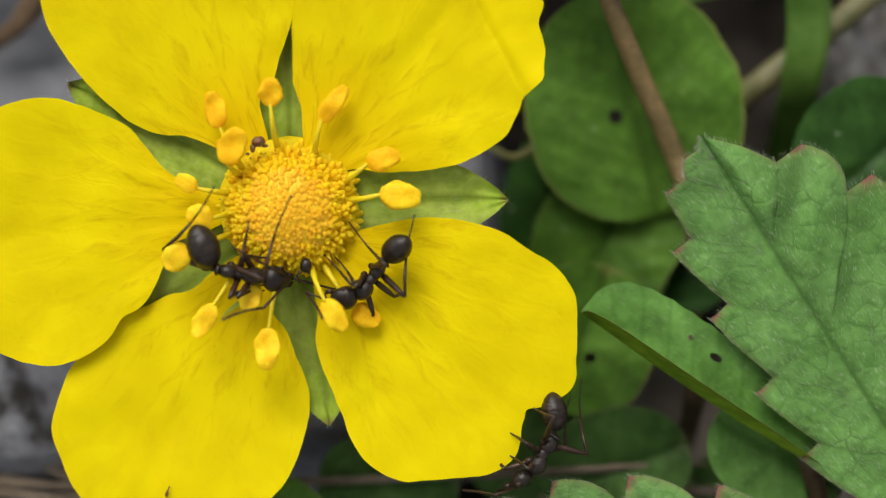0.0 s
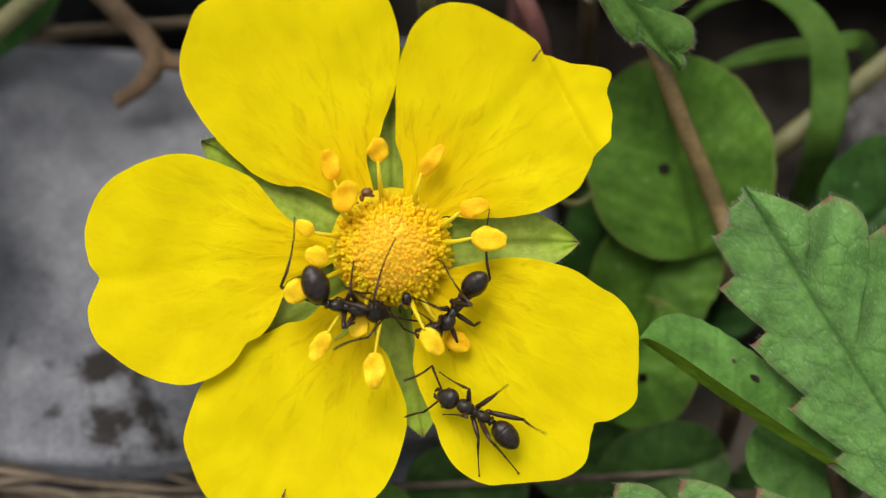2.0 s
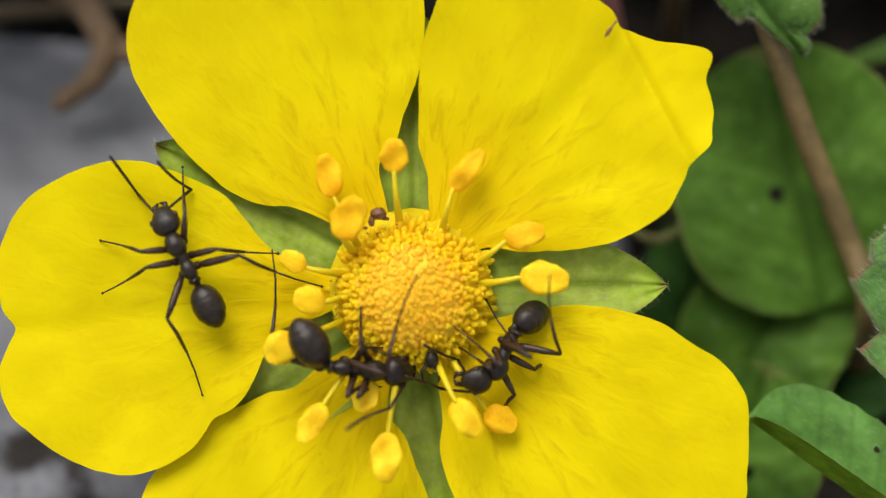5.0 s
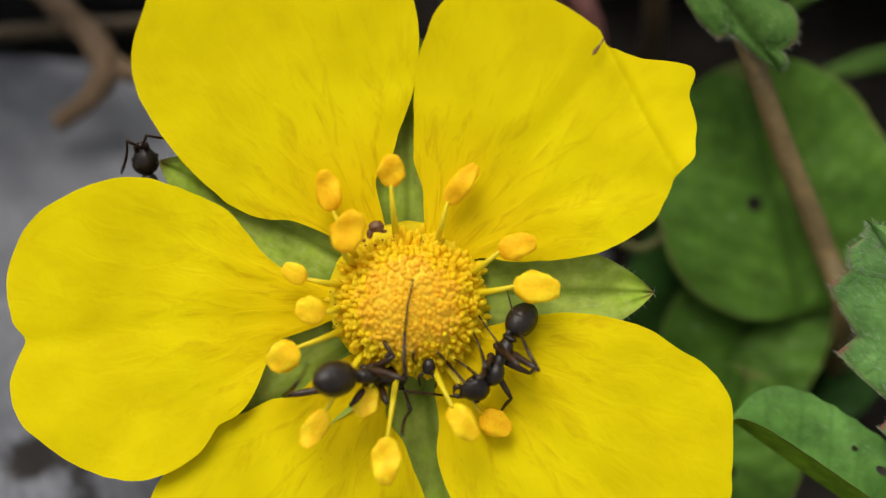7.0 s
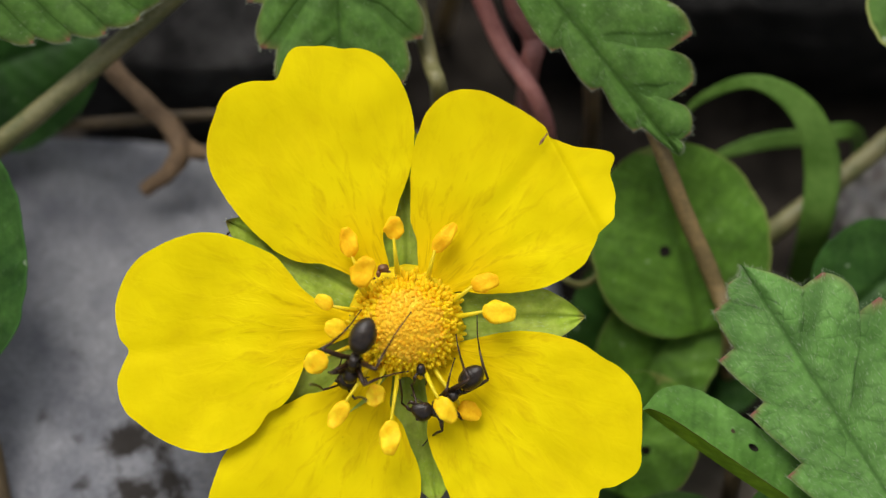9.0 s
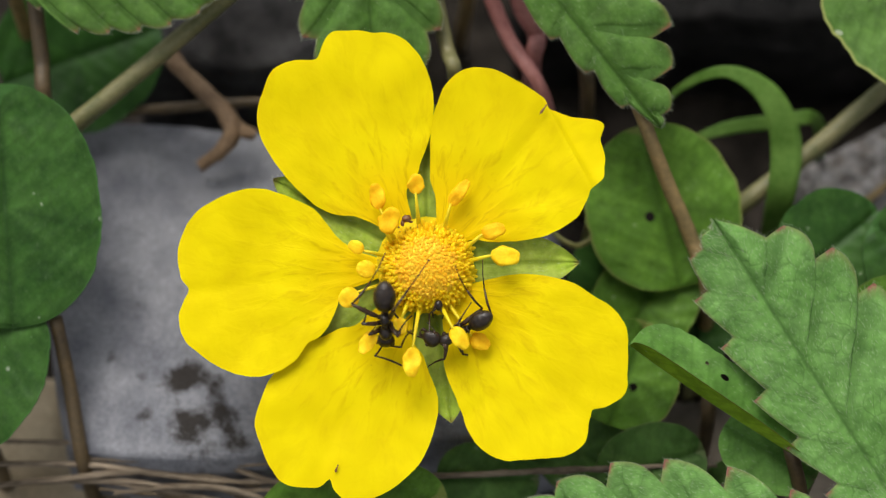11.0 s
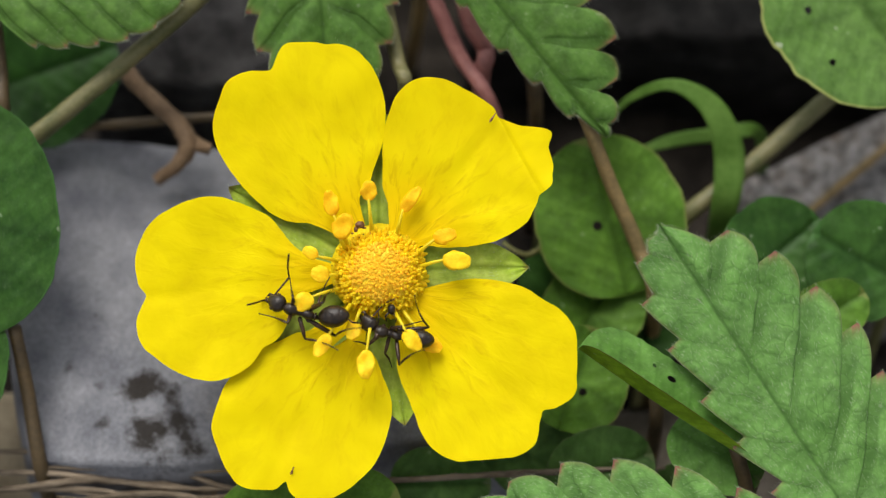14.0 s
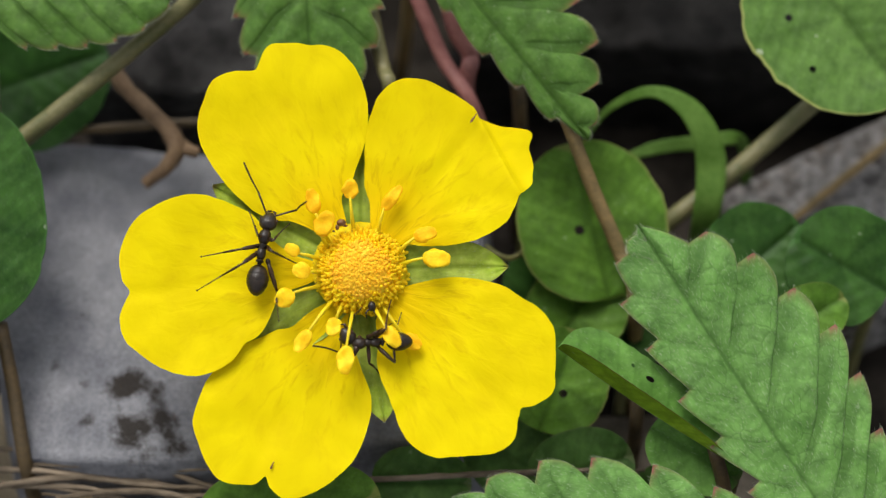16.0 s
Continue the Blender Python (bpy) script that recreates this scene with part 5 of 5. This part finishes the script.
def motions():
    walk(ANT_LEFT, in_face(LEFT_ROWS))
    walk(ANT_RIGHT, in_face(RIGHT_ROWS))
    walk(ANT_ROAMING, in_face(ROAMING_ROWS))
    nod(HEAD_LEFT, 1.07, ((0, 0), (8.5, 0), (9, -15), (11.5, 0), (12, 12), (12.5, -6), (13, 0), (13.5, -9), (14, -15), (14.5, 12), (15, 0), (15.5, -3), (16, -3)))
    nod(HEAD_RIGHT, 1.0, ((0, -51), (1, -45), (1.5, -54), (2, -39), (2.5, -51), (3, -60), (3.5, -60), (4, -60), (4.5, -60), (7, -45), (7.5, -36), (8, -51), (8.5, -57), (9, -60), (11.5, -51), (12, -54), (12.5, -42), (13, -48), (13.5, -42), (14, -24), (14.5, -3), (15, -60), (15.5, -48), (16, -57)))
    nod(HEAD_ROAMING, 1.0, ((1.5, 6), (2, 9), (2.5, 9), (3, 3), (3.5, -24), (4, 24), (4.5, -3)))
    wag(GASTER_LEFT, 1.07, ((0, -58, 0), (1, -58, 0), (1.5, -58, 0), (2, -58, 0), (2.5, -58, 0), (3, -58, 0), (3.5, -58, 0), (4, -58, 0), (4.5, -58, 0), (7, 6, -5), (7.5, 6, 15), (8, 0, 15), (8.5, -3, -10), (9, -9, -45), (11.5, 0, -15), (12, 3, -5), (12.5, 39, -25), (13, 27, -10), (13.5, 33, -10), (14, 21, 15), (14.5, 27, 0), (15, 18, 0), (15.5, 21, 0), (16, 6, 0)))
    wag(GASTER_RIGHT, 1.0, ((0, 18, 35), (1, -39, -15), (1.5, -54, -10), (2, 9, 30), (2.5, -27, 5), (3, 66, 45), (3.5, -51, -15), (4, -60, -25), (4.5, -54, -20), (7, -39, -25), (7.5, 24, 25), (8, -24, 5), (8.5, -54, -20), (9, 21, 20), (11.5, 18, 15), (12, 12, -5), (12.5, 27, -15), (13, 30, -15), (13.5, 15, -5), (14, 12, 0), (14.5, 0, 0), (15, -15, 0), (15.5, -21, 5), (16, -3, 0)))
    wag(GASTER_ROAMING, 1.0, ((1.5, 9, -40), (2, -18, 0), (2.5, -9, -10), (3, -3, 0), (3.5, -27, -45), (4, 12, -10), (4.5, 6, -15), (5.2, 0, 0)))
    # seconds, knee and foot of each leg, then elbow and tip of each antenna, in the ant's own space
    reach(LEGS_LEFT[0], [(13, 0.28, 0.73, 1.26, 1.69, 0.73, 0.03), (14, 0.72, 0.73, 1.41, 2.28, 0.67, 0.37), (14.5, 0.46, 0.54, 1.45, 2.08, 1.41, 1.08), (15, 0.47, 0.35, 1.5, 2, 1.09, 0.71), (15.5, 0.69, 0.46, 1.52, 2.42, 1.02, 1.1), (16, 0.76, 0.27, 1.55, 1.99, 1.09, 0.4)])
    reach(LEGS_LEFT[1], [(9, 0.26, 0.68, 1.47, 0.4, 2.24, 0.09), (11.5, 0.27, 0.62, 1.5, 1, 1.07, -0.41), (12, 0.39, 0.79, 1.41, -0.35, 2.03, -0.1), (12.5, 0.03, 1.12, 0.95, -0.22, 1.64, -1.06), (13, -0.08, 1.34, 0.09, -0.53, 1.3, -1.94), (13.5, -0.31, 1.1, -0.3, -1, 0.35, -2.12), (14, -0.27, 1.2, 0.47, -2.03, 1.26, 1.59), (14.5, -0.09, 0.81, 1.28, -0.92, 2.36, 0.16), (15, 0.06, 0.94, 1.24, 0.48, 2.93, 0.79), (15.5, 0.09, 0.86, 1.32, -0.03, 2.9, 0.9), (16, -0.06, 1.01, 1.08, -0.77, 2.92, 0.64)])
    reach(LEGS_LEFT[2], [(0, 1.09, 0.04, 1.68, 1.47, 2.96, 1.62), (2, 1.28, 0.13, 1.47, 1.61, 3.06, 1.55), (3, 1.45, 0.01, 1.15, 1.69, 2.88, 1.74), (4.5, 1.18, -0.03, 1.57, 1.75, 2.86, 1.68), (7, 0.08, 0.07, 2.13, 0.28, 3, 1.89), (7.5, 0.31, 0.11, 2.1, 0.06, 3.04, 2.03), (8, 0.34, 0.08, 2.09, 0.27, 2.98, 1.59), (8.5, 0.19, 1.45, 1.53, -1.76, 3.14, 0.1), (9, -1.07, 0.98, 1.48, -1.69, 1.69, -1.31), (11.5, -1.46, 0.52, 1.17, -2.4, 2.14, -1.09), (12, -1.3, 0.47, 1.48, -2.8, 1.9, -0.6), (12.5, -1.46, 0.37, 1.22, -2.64, 0.6, -1.46), (13, -1.61, 0.34, 0.73, -2.44, -0.74, -1.88), (13.5, -1.22, -0.01, -0.51, -2.25, -2.1, -2.3), (14, -1.65, 0.6, 0.43, -2.81, -0.03, 3.06), (14.5, -1.31, 1.01, 1.05, -3.16, 0.9, 3.34), (15, -1.93, 0.71, 0.5, -3.63, 1.03, 2.88), (15.5, -2.13, 0.27, 0.5, -4.94, -0.41, -0.05), (16, -0.84, 0.7, 1.83, -2.47, 2.79, 0.55)])
    reach(LEGS_LEFT[3], [(11.5, 0.36, -0.76, 1.28, 1.36, -0.57, -0.28), (12, 0.45, -0.62, 1.41, 1.36, -0.54, -0.22), (14, 0.85, -0.54, 1.5, 1.4, -1.45, -0.05), (14.5, 0.87, -0.54, 1.49, 2.05, -0.65, 0.04), (15, 0.5, -0.54, 1.46, 2.11, -1.1, 0.69), (15.5, 0.7, -0.48, 1.51, 1.31, -1.32, -0.05), (16, 0.64, -0.55, 1.48, 1.77, -1.01, 0.06)])
    reach(LEGS_LEFT[4], [(0, 0.09, -0.8, 1.37, 1.49, -0.31, -0.1), (2, 0.24, -0.74, 1.43, 1.47, -0.31, -0.2), (3, 0.24, -0.77, 1.41, 1.57, -0.53, -0.17), (4.5, 0.15, -0.68, 1.46, 1.4, -0.41, -0.19), (7, -0.43, -0.92, 0.54, 1.26, 0.24, 0.9), (7.5, -0.38, -0.97, 0.62, 1.46, -0.04, 0.96), (8, -0.37, -0.98, 0.6, -0.98, -0.21, 2.44), (8.5, 0.54, 0.26, 1.45, -0.84, 1.43, 2.5), (9, -0.16, -0.59, 1.38, 1.64, -0.93, 0.37), (11.5, 0.04, -1.17, 0.86, 0.62, -0.98, -1.14), (12, 0.11, -1.13, 0.99, 0.43, -1.01, -1.06), (12.5, -0.11, -0.7, 1.34, 0.86, -1.25, -0.42), (13, 0.11, -1.06, 1.11, 1.01, -1.62, -0.69), (13.5, -0.22, -0.82, 1.18, 0.39, -1.83, -0.54), (14, -0.41, -0.56, 1.18, -0.5, -2.25, -0.05), (14.5, -0.02, -1, 1.12, -0.17, -2.73, -0.04), (15, 0.28, -1.19, 0.91, 0.76, -1.31, 2.94), (15.5, 0.25, -0.95, 1.28, 0.89, -2.44, -0.03), (16, 0.09, -0.59, 1.48, -0.19, -2.01, -0.02)])
    reach(LEGS_LEFT[5], [(0, -2.31, 0.31, 0.33, -1.09, 2.77, 1.37), (2, -2.27, 0.3, 0.15, -2.32, 3.16, 0.85), (3, -2.16, 0.25, 0.17, -2.18, 3.04, 1.09), (4.5, -2.25, 0.43, 0.22, -1.97, 3.14, -0.9), (7, -1.55, -0.82, -1.15, -3.16, 0.42, 0.98), (7.5, -1.59, -0.6, -0.98, -2.95, 0.72, 1.27), (8, -1.31, -1.44, -0.43, -4.06, -2.04, 0.45), (8.5, -0.79, -1.54, 1.02, -3.61, -1.39, 1.85), (9, -0.94, -1.38, 1.15, -0.54, -0.34, -1.57), (11.5, -0.82, -1.59, 0.31, -2.23, -0.01, -1.74), (12, -0.89, -1.55, 0.73, -2.37, -0.23, -1.44), (12.5, -0.85, -1.17, 1.52, -1.4, -1.35, -1.37), (13, -0.96, -0.69, 1.75, -0.7, -1.93, -0.91), (13.5, -0.58, -1.05, 1.79, -0.7, -2.64, -0.68), (14, -0.69, -0.77, 1.89, -1.17, -1.41, 4.72), (14.5, -0.52, -0.58, 2.02, -1.27, -2.54, -0.04), (15, -0.97, -0.88, 1.65, -1.3, -3.26, -0.05), (15.5, -1.39, -1.22, 0.41, -2.28, -1.84, 3.15), (16, -1.72, -1.12, 0.31, -3.33, -1.76, 2.69)])
    reach(FEELERS_LEFT[0], [(9, 1.25, 0.46, 1.55, -0.14, 0.98, 2.41), (11.5, 1.28, 0.96, 1.33, -0.32, 1.47, 1.66), (12, 2, 0.86, 1.74, 0.98, 1.45, 2.99), (12.5, 2.87, 0.44, 1.37, 3.87, 0.43, 2.76), (13, 2.76, 0.47, 1.49, 2.16, 0.03, 3.03), (13.5, 1.49, -0.13, 1.78, 2.62, 1.02, 1.21), (14, 2.35, -0.09, -0.51, 2.93, 0.46, 1.01), (14.5, 3, 0.58, 0.25, 4.21, 0.62, 1.45), (15, 2.5, 1.16, 0.24, 3.75, 2.32, 0.41), (15.5, 3.09, 0.51, 0.78, 4.74, 0.84, 0.47), (16, 2.96, 0.76, 0.86, 4.22, 1.71, 1.53)], HEAD_LEFT)
    reach(FEELERS_LEFT[1], [(9, 1.26, -0.92, 1.56, -0.12, -1.42, 2.43), (11.5, 1.46, -0.4, 1.77, 2.63, 0.8, 1.41), (12, 2.02, -1.17, 1.04, 1.94, -1.48, 2.72), (12.5, 1.84, -1.46, 0.69, 1.31, -1.89, 2.26), (13, 1.34, -1.07, 1.25, 1.75, -2.56, 0.51), (13.5, 1.99, -1.47, 0.9, 1.5, -2.97, 1.56), (14, 1.4, -1.48, 0.56, 1.65, -2.5, 1.91), (14.5, 1.65, -1.21, 0.62, 2.08, -1.53, 2.24), (15, 2.53, -1.23, 0.65, 3.54, -2.18, 1.65), (15.5, 2.54, -1.25, 0.61, 3.38, -1.8, 2), (16, 2.48, -1.29, 0.61, 2.79, -1.84, 2.2)], HEAD_LEFT)
    reach(LEGS_RIGHT[2], [(0, 0, 0.68, 1.92, -2.33, -0.39, 0.92), (1, -0.07, 0.58, 1.95, -2.55, -0.22, 1.06), (1.5, -1.58, 0.79, 0.93, -2.13, -1.14, 2.81), (2, -1.57, 0.62, 0.7, -3.84, -0.5, -0.38), (2.5, -1.43, 1.03, 1.01, -2.56, -0.87, 2.64), (3, -0.62, 0.76, 1.76, -2.88, -0.36, 0.68), (3.5, -1.22, 1.35, 1.39, -2.7, -0.8, 2.28), (4, -1.18, 1.24, 1.31, -2, -0.86, 2.87), (4.5, -0.6, 1.34, 1.39, -2.17, -0.66, 2.44), (7, 0.06, 0.53, 1.96, -1.65, -0.31, -0.02), (7.5, -0.19, 0.68, 1.91, -1.68, -0.39, -0.14), (8, -0.35, 1.11, 1.65, -2.31, -0.39, 0.42), (8.5, -0.73, 0.81, 1.67, -2.76, -0.65, 0.53), (9, -1.6, 0.56, 0.72, -3.01, -1.35, -0.68), (11.5, -1.83, -0.01, 0.38, -2.61, -2.22, -1.07), (12, -2.01, -0.26, 0.26, -2.45, -2.65, -1.03), (12.5, -1.72, -0.95, -0.2, -1.42, -3.68, -0.42), (13, -1.64, -0.81, -0.18, -1.54, -3.53, -0.57), (13.5, -0.11, 1.27, 1.55, -0.85, -0.76, 3.24), (14, -0.54, 1, 1.65, -1.56, -1.14, 3.04), (14.5, -0.86, 1.09, 1.37, -1.82, -1.48, 1.26), (15, -0.52, 0.51, 1.88, -0.99, -1.87, 3.17), (15.5, -0.15, 0.48, 1.97, -0.78, -1.55, 3.72), (16, -1, 0.73, 1.5, -1.37, -0.81, -0.74)])
    reach(LEGS_RIGHT[3], [(0, 0.78, -0.86, 1.18, 0.7, -1.26, -0.52), (1, 1, -0.76, 1.22, 1.03, -1.25, -0.46), (1.5, 1.07, -0.88, 1.06, 0.96, -0.76, -0.68), (2, 1.1, -0.71, 1.21, 1.14, -0.65, -0.54), (2.5, 0.99, -0.52, 1.35, 0.95, -0.83, -0.37), (3, 2.29, -0.46, 0.52, 1.27, -1.48, -0.46), (3.5, 1.84, -0.41, 0.45, 0.95, -1.63, -0.44), (4, 1.89, -0.45, 0.42, 1.67, -1.3, -1.09), (4.5, 0.81, -0.66, 1.33, 0.76, -0.77, -0.42), (7, 1.03, -0.77, 1.2, 0.9, -0.85, -0.55), (7.5, 0.93, 0.43, 1.18, 1.59, -0.64, -0.04), (8, 1, 0.27, 1.28, 1.23, -0.81, -0.08)])
    reach(LEGS_RIGHT[4], [(0, 0.76, -0.69, 1.22, 0.55, -0.89, -0.71), (1, 0.46, -0.96, 1.11, 0.55, -1.01, -0.84), (1.5, 0.5, -1.05, 0.95, 0.84, -1.12, -0.97), (2, 0.42, -0.99, 1.07, 0.78, -0.94, -0.84), (2.5, 0.3, -0.91, 1.18, 0.35, -0.84, -0.77), (3, 0.42, -0.68, 1.35, 0.64, -0.63, -0.59), (3.5, 0.43, -0.3, 1.47, 0.26, -1.37, -0.15), (4, 0.5, -0.34, 1.45, 0.42, -1.39, -0.18), (4.5, 0.59, -0.35, 1.43, 0.37, -1.51, -0.13), (7, 0.66, -0.79, 1.21, -0.16, -0.57, -0.55), (7.5, 0.34, -1.02, 1.04, 1.11, -0.86, -0.74), (8, -0.1, -0.82, 1.13, -1.09, -0.48, -0.51)])
    reach(LEGS_RIGHT[5], [(0, -0.52, -0.68, 1.83, -0.71, -1.2, -0.86), (1, -0.4, -0.51, 1.92, -0.99, -1.02, -0.72), (1.5, -0.22, -0.39, 1.98, -1.16, -0.7, -0.59), (2, -0.43, -0.38, 1.93, -1.14, -0.89, -0.68), (2.5, -0.27, -0.08, 1.97, -1.27, -0.64, -0.52), (3, 0.07, -0.02, 1.99, -0.49, -0.65, -0.63), (3.5, -0.18, 0.18, 1.94, -0.91, -0.59, -0.59), (4, -0.16, 0.17, 1.95, -0.61, -1.46, -0.22), (4.5, -0.1, 0.03, 1.98, -0.77, -0.61, -0.61), (7, 0.16, -0.28, 1.99, -0.68, -0.64, -0.61), (7.5, -0.01, -0.25, 2, -0.72, -0.64, -0.63), (8, -0.33, 0, 1.95, -1.44, -0.5, -0.51), (8.5, -0.56, -0.3, 1.9, -1.86, -0.65, -0.51), (9, -1.05, -0.69, 1.47, -1.95, -1.3, -1.06), (11.5, -1.49, -0.54, 0.28, -0.94, -3.2, 0.72), (12, -1.79, -0.69, 0.23, -0.89, -3.25, 0.69), (12.5, -1.51, -1.03, -0.01, -0.51, -3.14, 1.46), (13, -1.39, -1, -0.04, -0.53, -3.34, 1.12), (13.5, -1.51, -0.71, 0.16, -0.71, -2.96, 1.52), (14, -1.45, -0.64, 0.2, -0.39, -2.91, 1.32), (14.5, -1.2, -1.02, -0.03, 0.2, -3.24, 0.77), (15, -0.62, -1.42, 1.14, -0.15, -2.47, -1.36), (15.5, -0.75, -1.32, 1.19, -0.42, -1.94, -1.47), (16, -0.63, -1.19, 1.45, -0.96, -1.59, -1.25)])
    reach(FEELERS_RIGHT[0], [(0, 2.03, -1.35, 0.04, 2.2, -1.21, 1.63), (1, 2.16, -0.15, -0.42, 2.55, -1.55, -1.11), (2, 1.99, -0.76, -0.42, 1.61, -2.22, 0.1), (7, 2.07, -0.46, -0.48, 2.37, -2.02, -0.29), (8.5, 1.62, -0.55, -0.54, 0.98, -1.97, -0.18), (9, 1.8, -0.51, -0.52, 1.15, -1.89, -0.04), (14.5, 2.14, -0.53, 1.5, 3.45, -0.3, 0.61), (15, 2.55, -0.51, -0.02, 3.84, -1.35, 0.43), (15.5, 1.74, 0.74, 0.42, 3.07, -0.03, 0.9)], HEAD_RIGHT)
    reach(FEELERS_RIGHT[1], [(1, 1.47, -0.11, -0.44, 2.08, -1.46, -1.04), (8.5, 0.97, -1.01, -0.4, 0.55, -2.03, 0.76)], HEAD_RIGHT)
    reach(LEGS_ROAMING[0], then=run_and_hide(0), rows=[(0, 0.94, -0.7, 0.72, 1.16, 0.08, -0.83), (1.5, 0.57, 0.5, 1.39, 0.63, 1.51, -0.04), (2, 0.55, 0.25, 1.43, 1.31, 0.8, -0.05), (2.5, 0.76, 0.43, 1.42, 1.81, 0.93, 0.12), (3, 0.76, 0.49, 1.4, 1.97, 1.24, 0.38), (3.5, 1.63, 0.21, 0.78, 3.12, -0.21, -0.05), (4, 1.16, 0.57, 1.26, 1.87, 0.98, -0.29), (4.5, 0.68, 0.47, 1.41, 2.34, 0.85, 1.04)])
    reach(LEGS_ROAMING[1], then=run_and_hide(1), rows=[(1.5, -0.2, 0.83, 1.04, -1.56, 1.7, -0.04), (2, -0.29, 0.81, 0.97, -1.15, 2.24, -0.04), (2.5, 0.38, 0.89, 1.19, 1.01, 2.61, 0.52), (3, 0.44, 0.98, 1.08, 1.44, 2.47, 0.32), (3.5, 0.22, 0.76, 1.3, 1.2, 2.31, 0.63), (4, -0.1, 0.56, 1.31, -0.43, 2.49, 1.23), (4.5, -0.53, 0.69, 0.62, -0.63, 1.29, 2.47)])
    reach(LEGS_ROAMING[2], then=run_and_hide(2), rows=[(1.5, -0.48, 0.75, 1.82, -2.32, 1.61, -0.04), (2, -0.64, 0.52, 1.83, -2.47, 1.38, -0.03), (2.5, -1.1, 0.95, 1.22, -2.98, 2.77, 0.39), (3, -0.83, 0.77, 1.62, -1.56, 2.87, -0), (3.5, -0.94, 0.98, 1.39, -2.83, 2.8, 0.56), (4, -1.22, 0.36, 1.63, -3.69, 0.55, 2.84), (4.5, -1.2, 0.37, 1.41, -3.52, 1.12, 0.13)])
    reach(LEGS_ROAMING[3], then=run_and_hide(3), rows=[(0, 1.48, -0.45, -0.02, 1.67, 0.64, -1.38), (1, 1.19, -1.01, 0.33, 2.36, -0.31, -0.78), (1.5, 1.01, -0.55, 1.33, 2.1, -0.56, -0.04), (2, 1.02, -0.75, 1.21, 2.26, -0.61, -0.01), (2.5, 0.93, -0.64, 1.32, 2.04, -0.73, -0.04), (3, 0.69, -0.58, 1.37, 2.23, -1.25, 0.89), (4, 0.87, -0.95, 1.07, 1.27, -0.78, -0.63), (4.5, 0.73, -0.69, 1.32, 2.19, -0.87, 0.37)])
    reach(LEGS_ROAMING[4], then=run_and_hide(4), rows=[(0, 0.21, -1.14, 0.26, 0.47, 0.13, -1.19), (1, 0.38, -0.84, -0.24, 0.94, 0.62, -1.4), (1.5, -0.04, -0.67, 1.28, 0.77, -1.85, -0.04), (2, -0, -1.01, 0.95, -0.08, -1.8, 2.73), (2.5, 0.2, -0.76, 1.3, 0.63, -2.15, 0), (3, 0.05, -0.66, 1.32, 0.34, -2.03, -0.04), (3.5, -0.38, -0.99, 0.41, -0.69, -1.79, 2.16), (4, 0.04, -0.75, 1.26, 0.81, -1.32, 2.96), (4.5, -0, -0.62, 1.32, -0.02, -1.02, 3.23)])
    reach(LEGS_ROAMING[5], then=run_and_hide(5), rows=[(0, -1.09, -1.25, 0.58, -0.71, 0.55, -1.47), (1, -1.87, -0.42, 0.12, -2.14, 1.41, -1.92), (1.5, -0.45, -0.47, 1.91, -0.98, -2.33, -0.04), (2, -1.54, -0.68, 0.6, -2.22, -0.94, 3.26), (2.5, -1.82, -0.62, 0.47, -4.52, -0.46, 0), (3, -1.32, -0.68, 1.07, -3.79, -1.15, -0.05), (3.5, -1.07, -0.74, 1.43, -2.1, -1.7, 3.79), (4, -0.37, -1.11, 1.64, -1.29, -3.61, 0.97), (4.5, -1.14, -0.86, 1.24, -1.73, -1.56, 3.84)])
    reach(FEELERS_ROAMING[0], [(1.5, 2.44, 0.82, -0.11, 3.69, 1.8, 0.06), (2, 2.04, 1.11, -0.1, 2.67, 1.43, 1.34), (2.5, 2.11, 1.34, 0.48, 2.82, 2.36, 1.48), (3, 2.5, 1.07, 0.44, 3.28, 2.25, 1.2), (3.5, 2.32, 0.17, -0.37, 3.14, -0.05, 0.98), (4, 1.64, 1.31, -0.1, 2.2, 1.65, -1.56), (4.5, 2.65, 0.61, 0.02, 4.15, 0.82, 0.55), (6.8, 2.11, -0.34, -0.38, 1.26, -0.85, 0.87), (7, 2.15, -0.35, -0.36, 1.25, -0.83, 0.86)], HEAD_ROAMING)
    reach(FEELERS_ROAMING[1], [(1, 2.26, -1.18, 0.41, 2.95, -0.43, -0.83), (1.5, 1.93, -1.12, 0.14, 3.12, -0.85, 1.19), (2, 2.71, -0.76, 0.62, 3.43, 0.15, 1.72), (2.5, 2.61, -0.72, 0.13, 3.74, -0.29, 1.19), (3, 2, -1.09, 1.18, 3.54, -1.06, 0.73), (3.5, 1.32, -1.42, 1.01, 2.77, -1.81, 0.46), (4, 1.79, -0.75, -0.13, 1.97, 0.14, -1.45), (4.5, 1.92, -1.19, 0.07, 3.24, -1.23, 0.97), (6.8, 2.22, 0.26, -0.38, 1.97, 1.58, 0.49), (7, 2.24, 0.26, -0.37, 1.95, 1.6, 0.45)], HEAD_ROAMING)
    stand(LEGS_RIGHT, 0)
    stand(LEGS_RIGHT, 1)


motions()
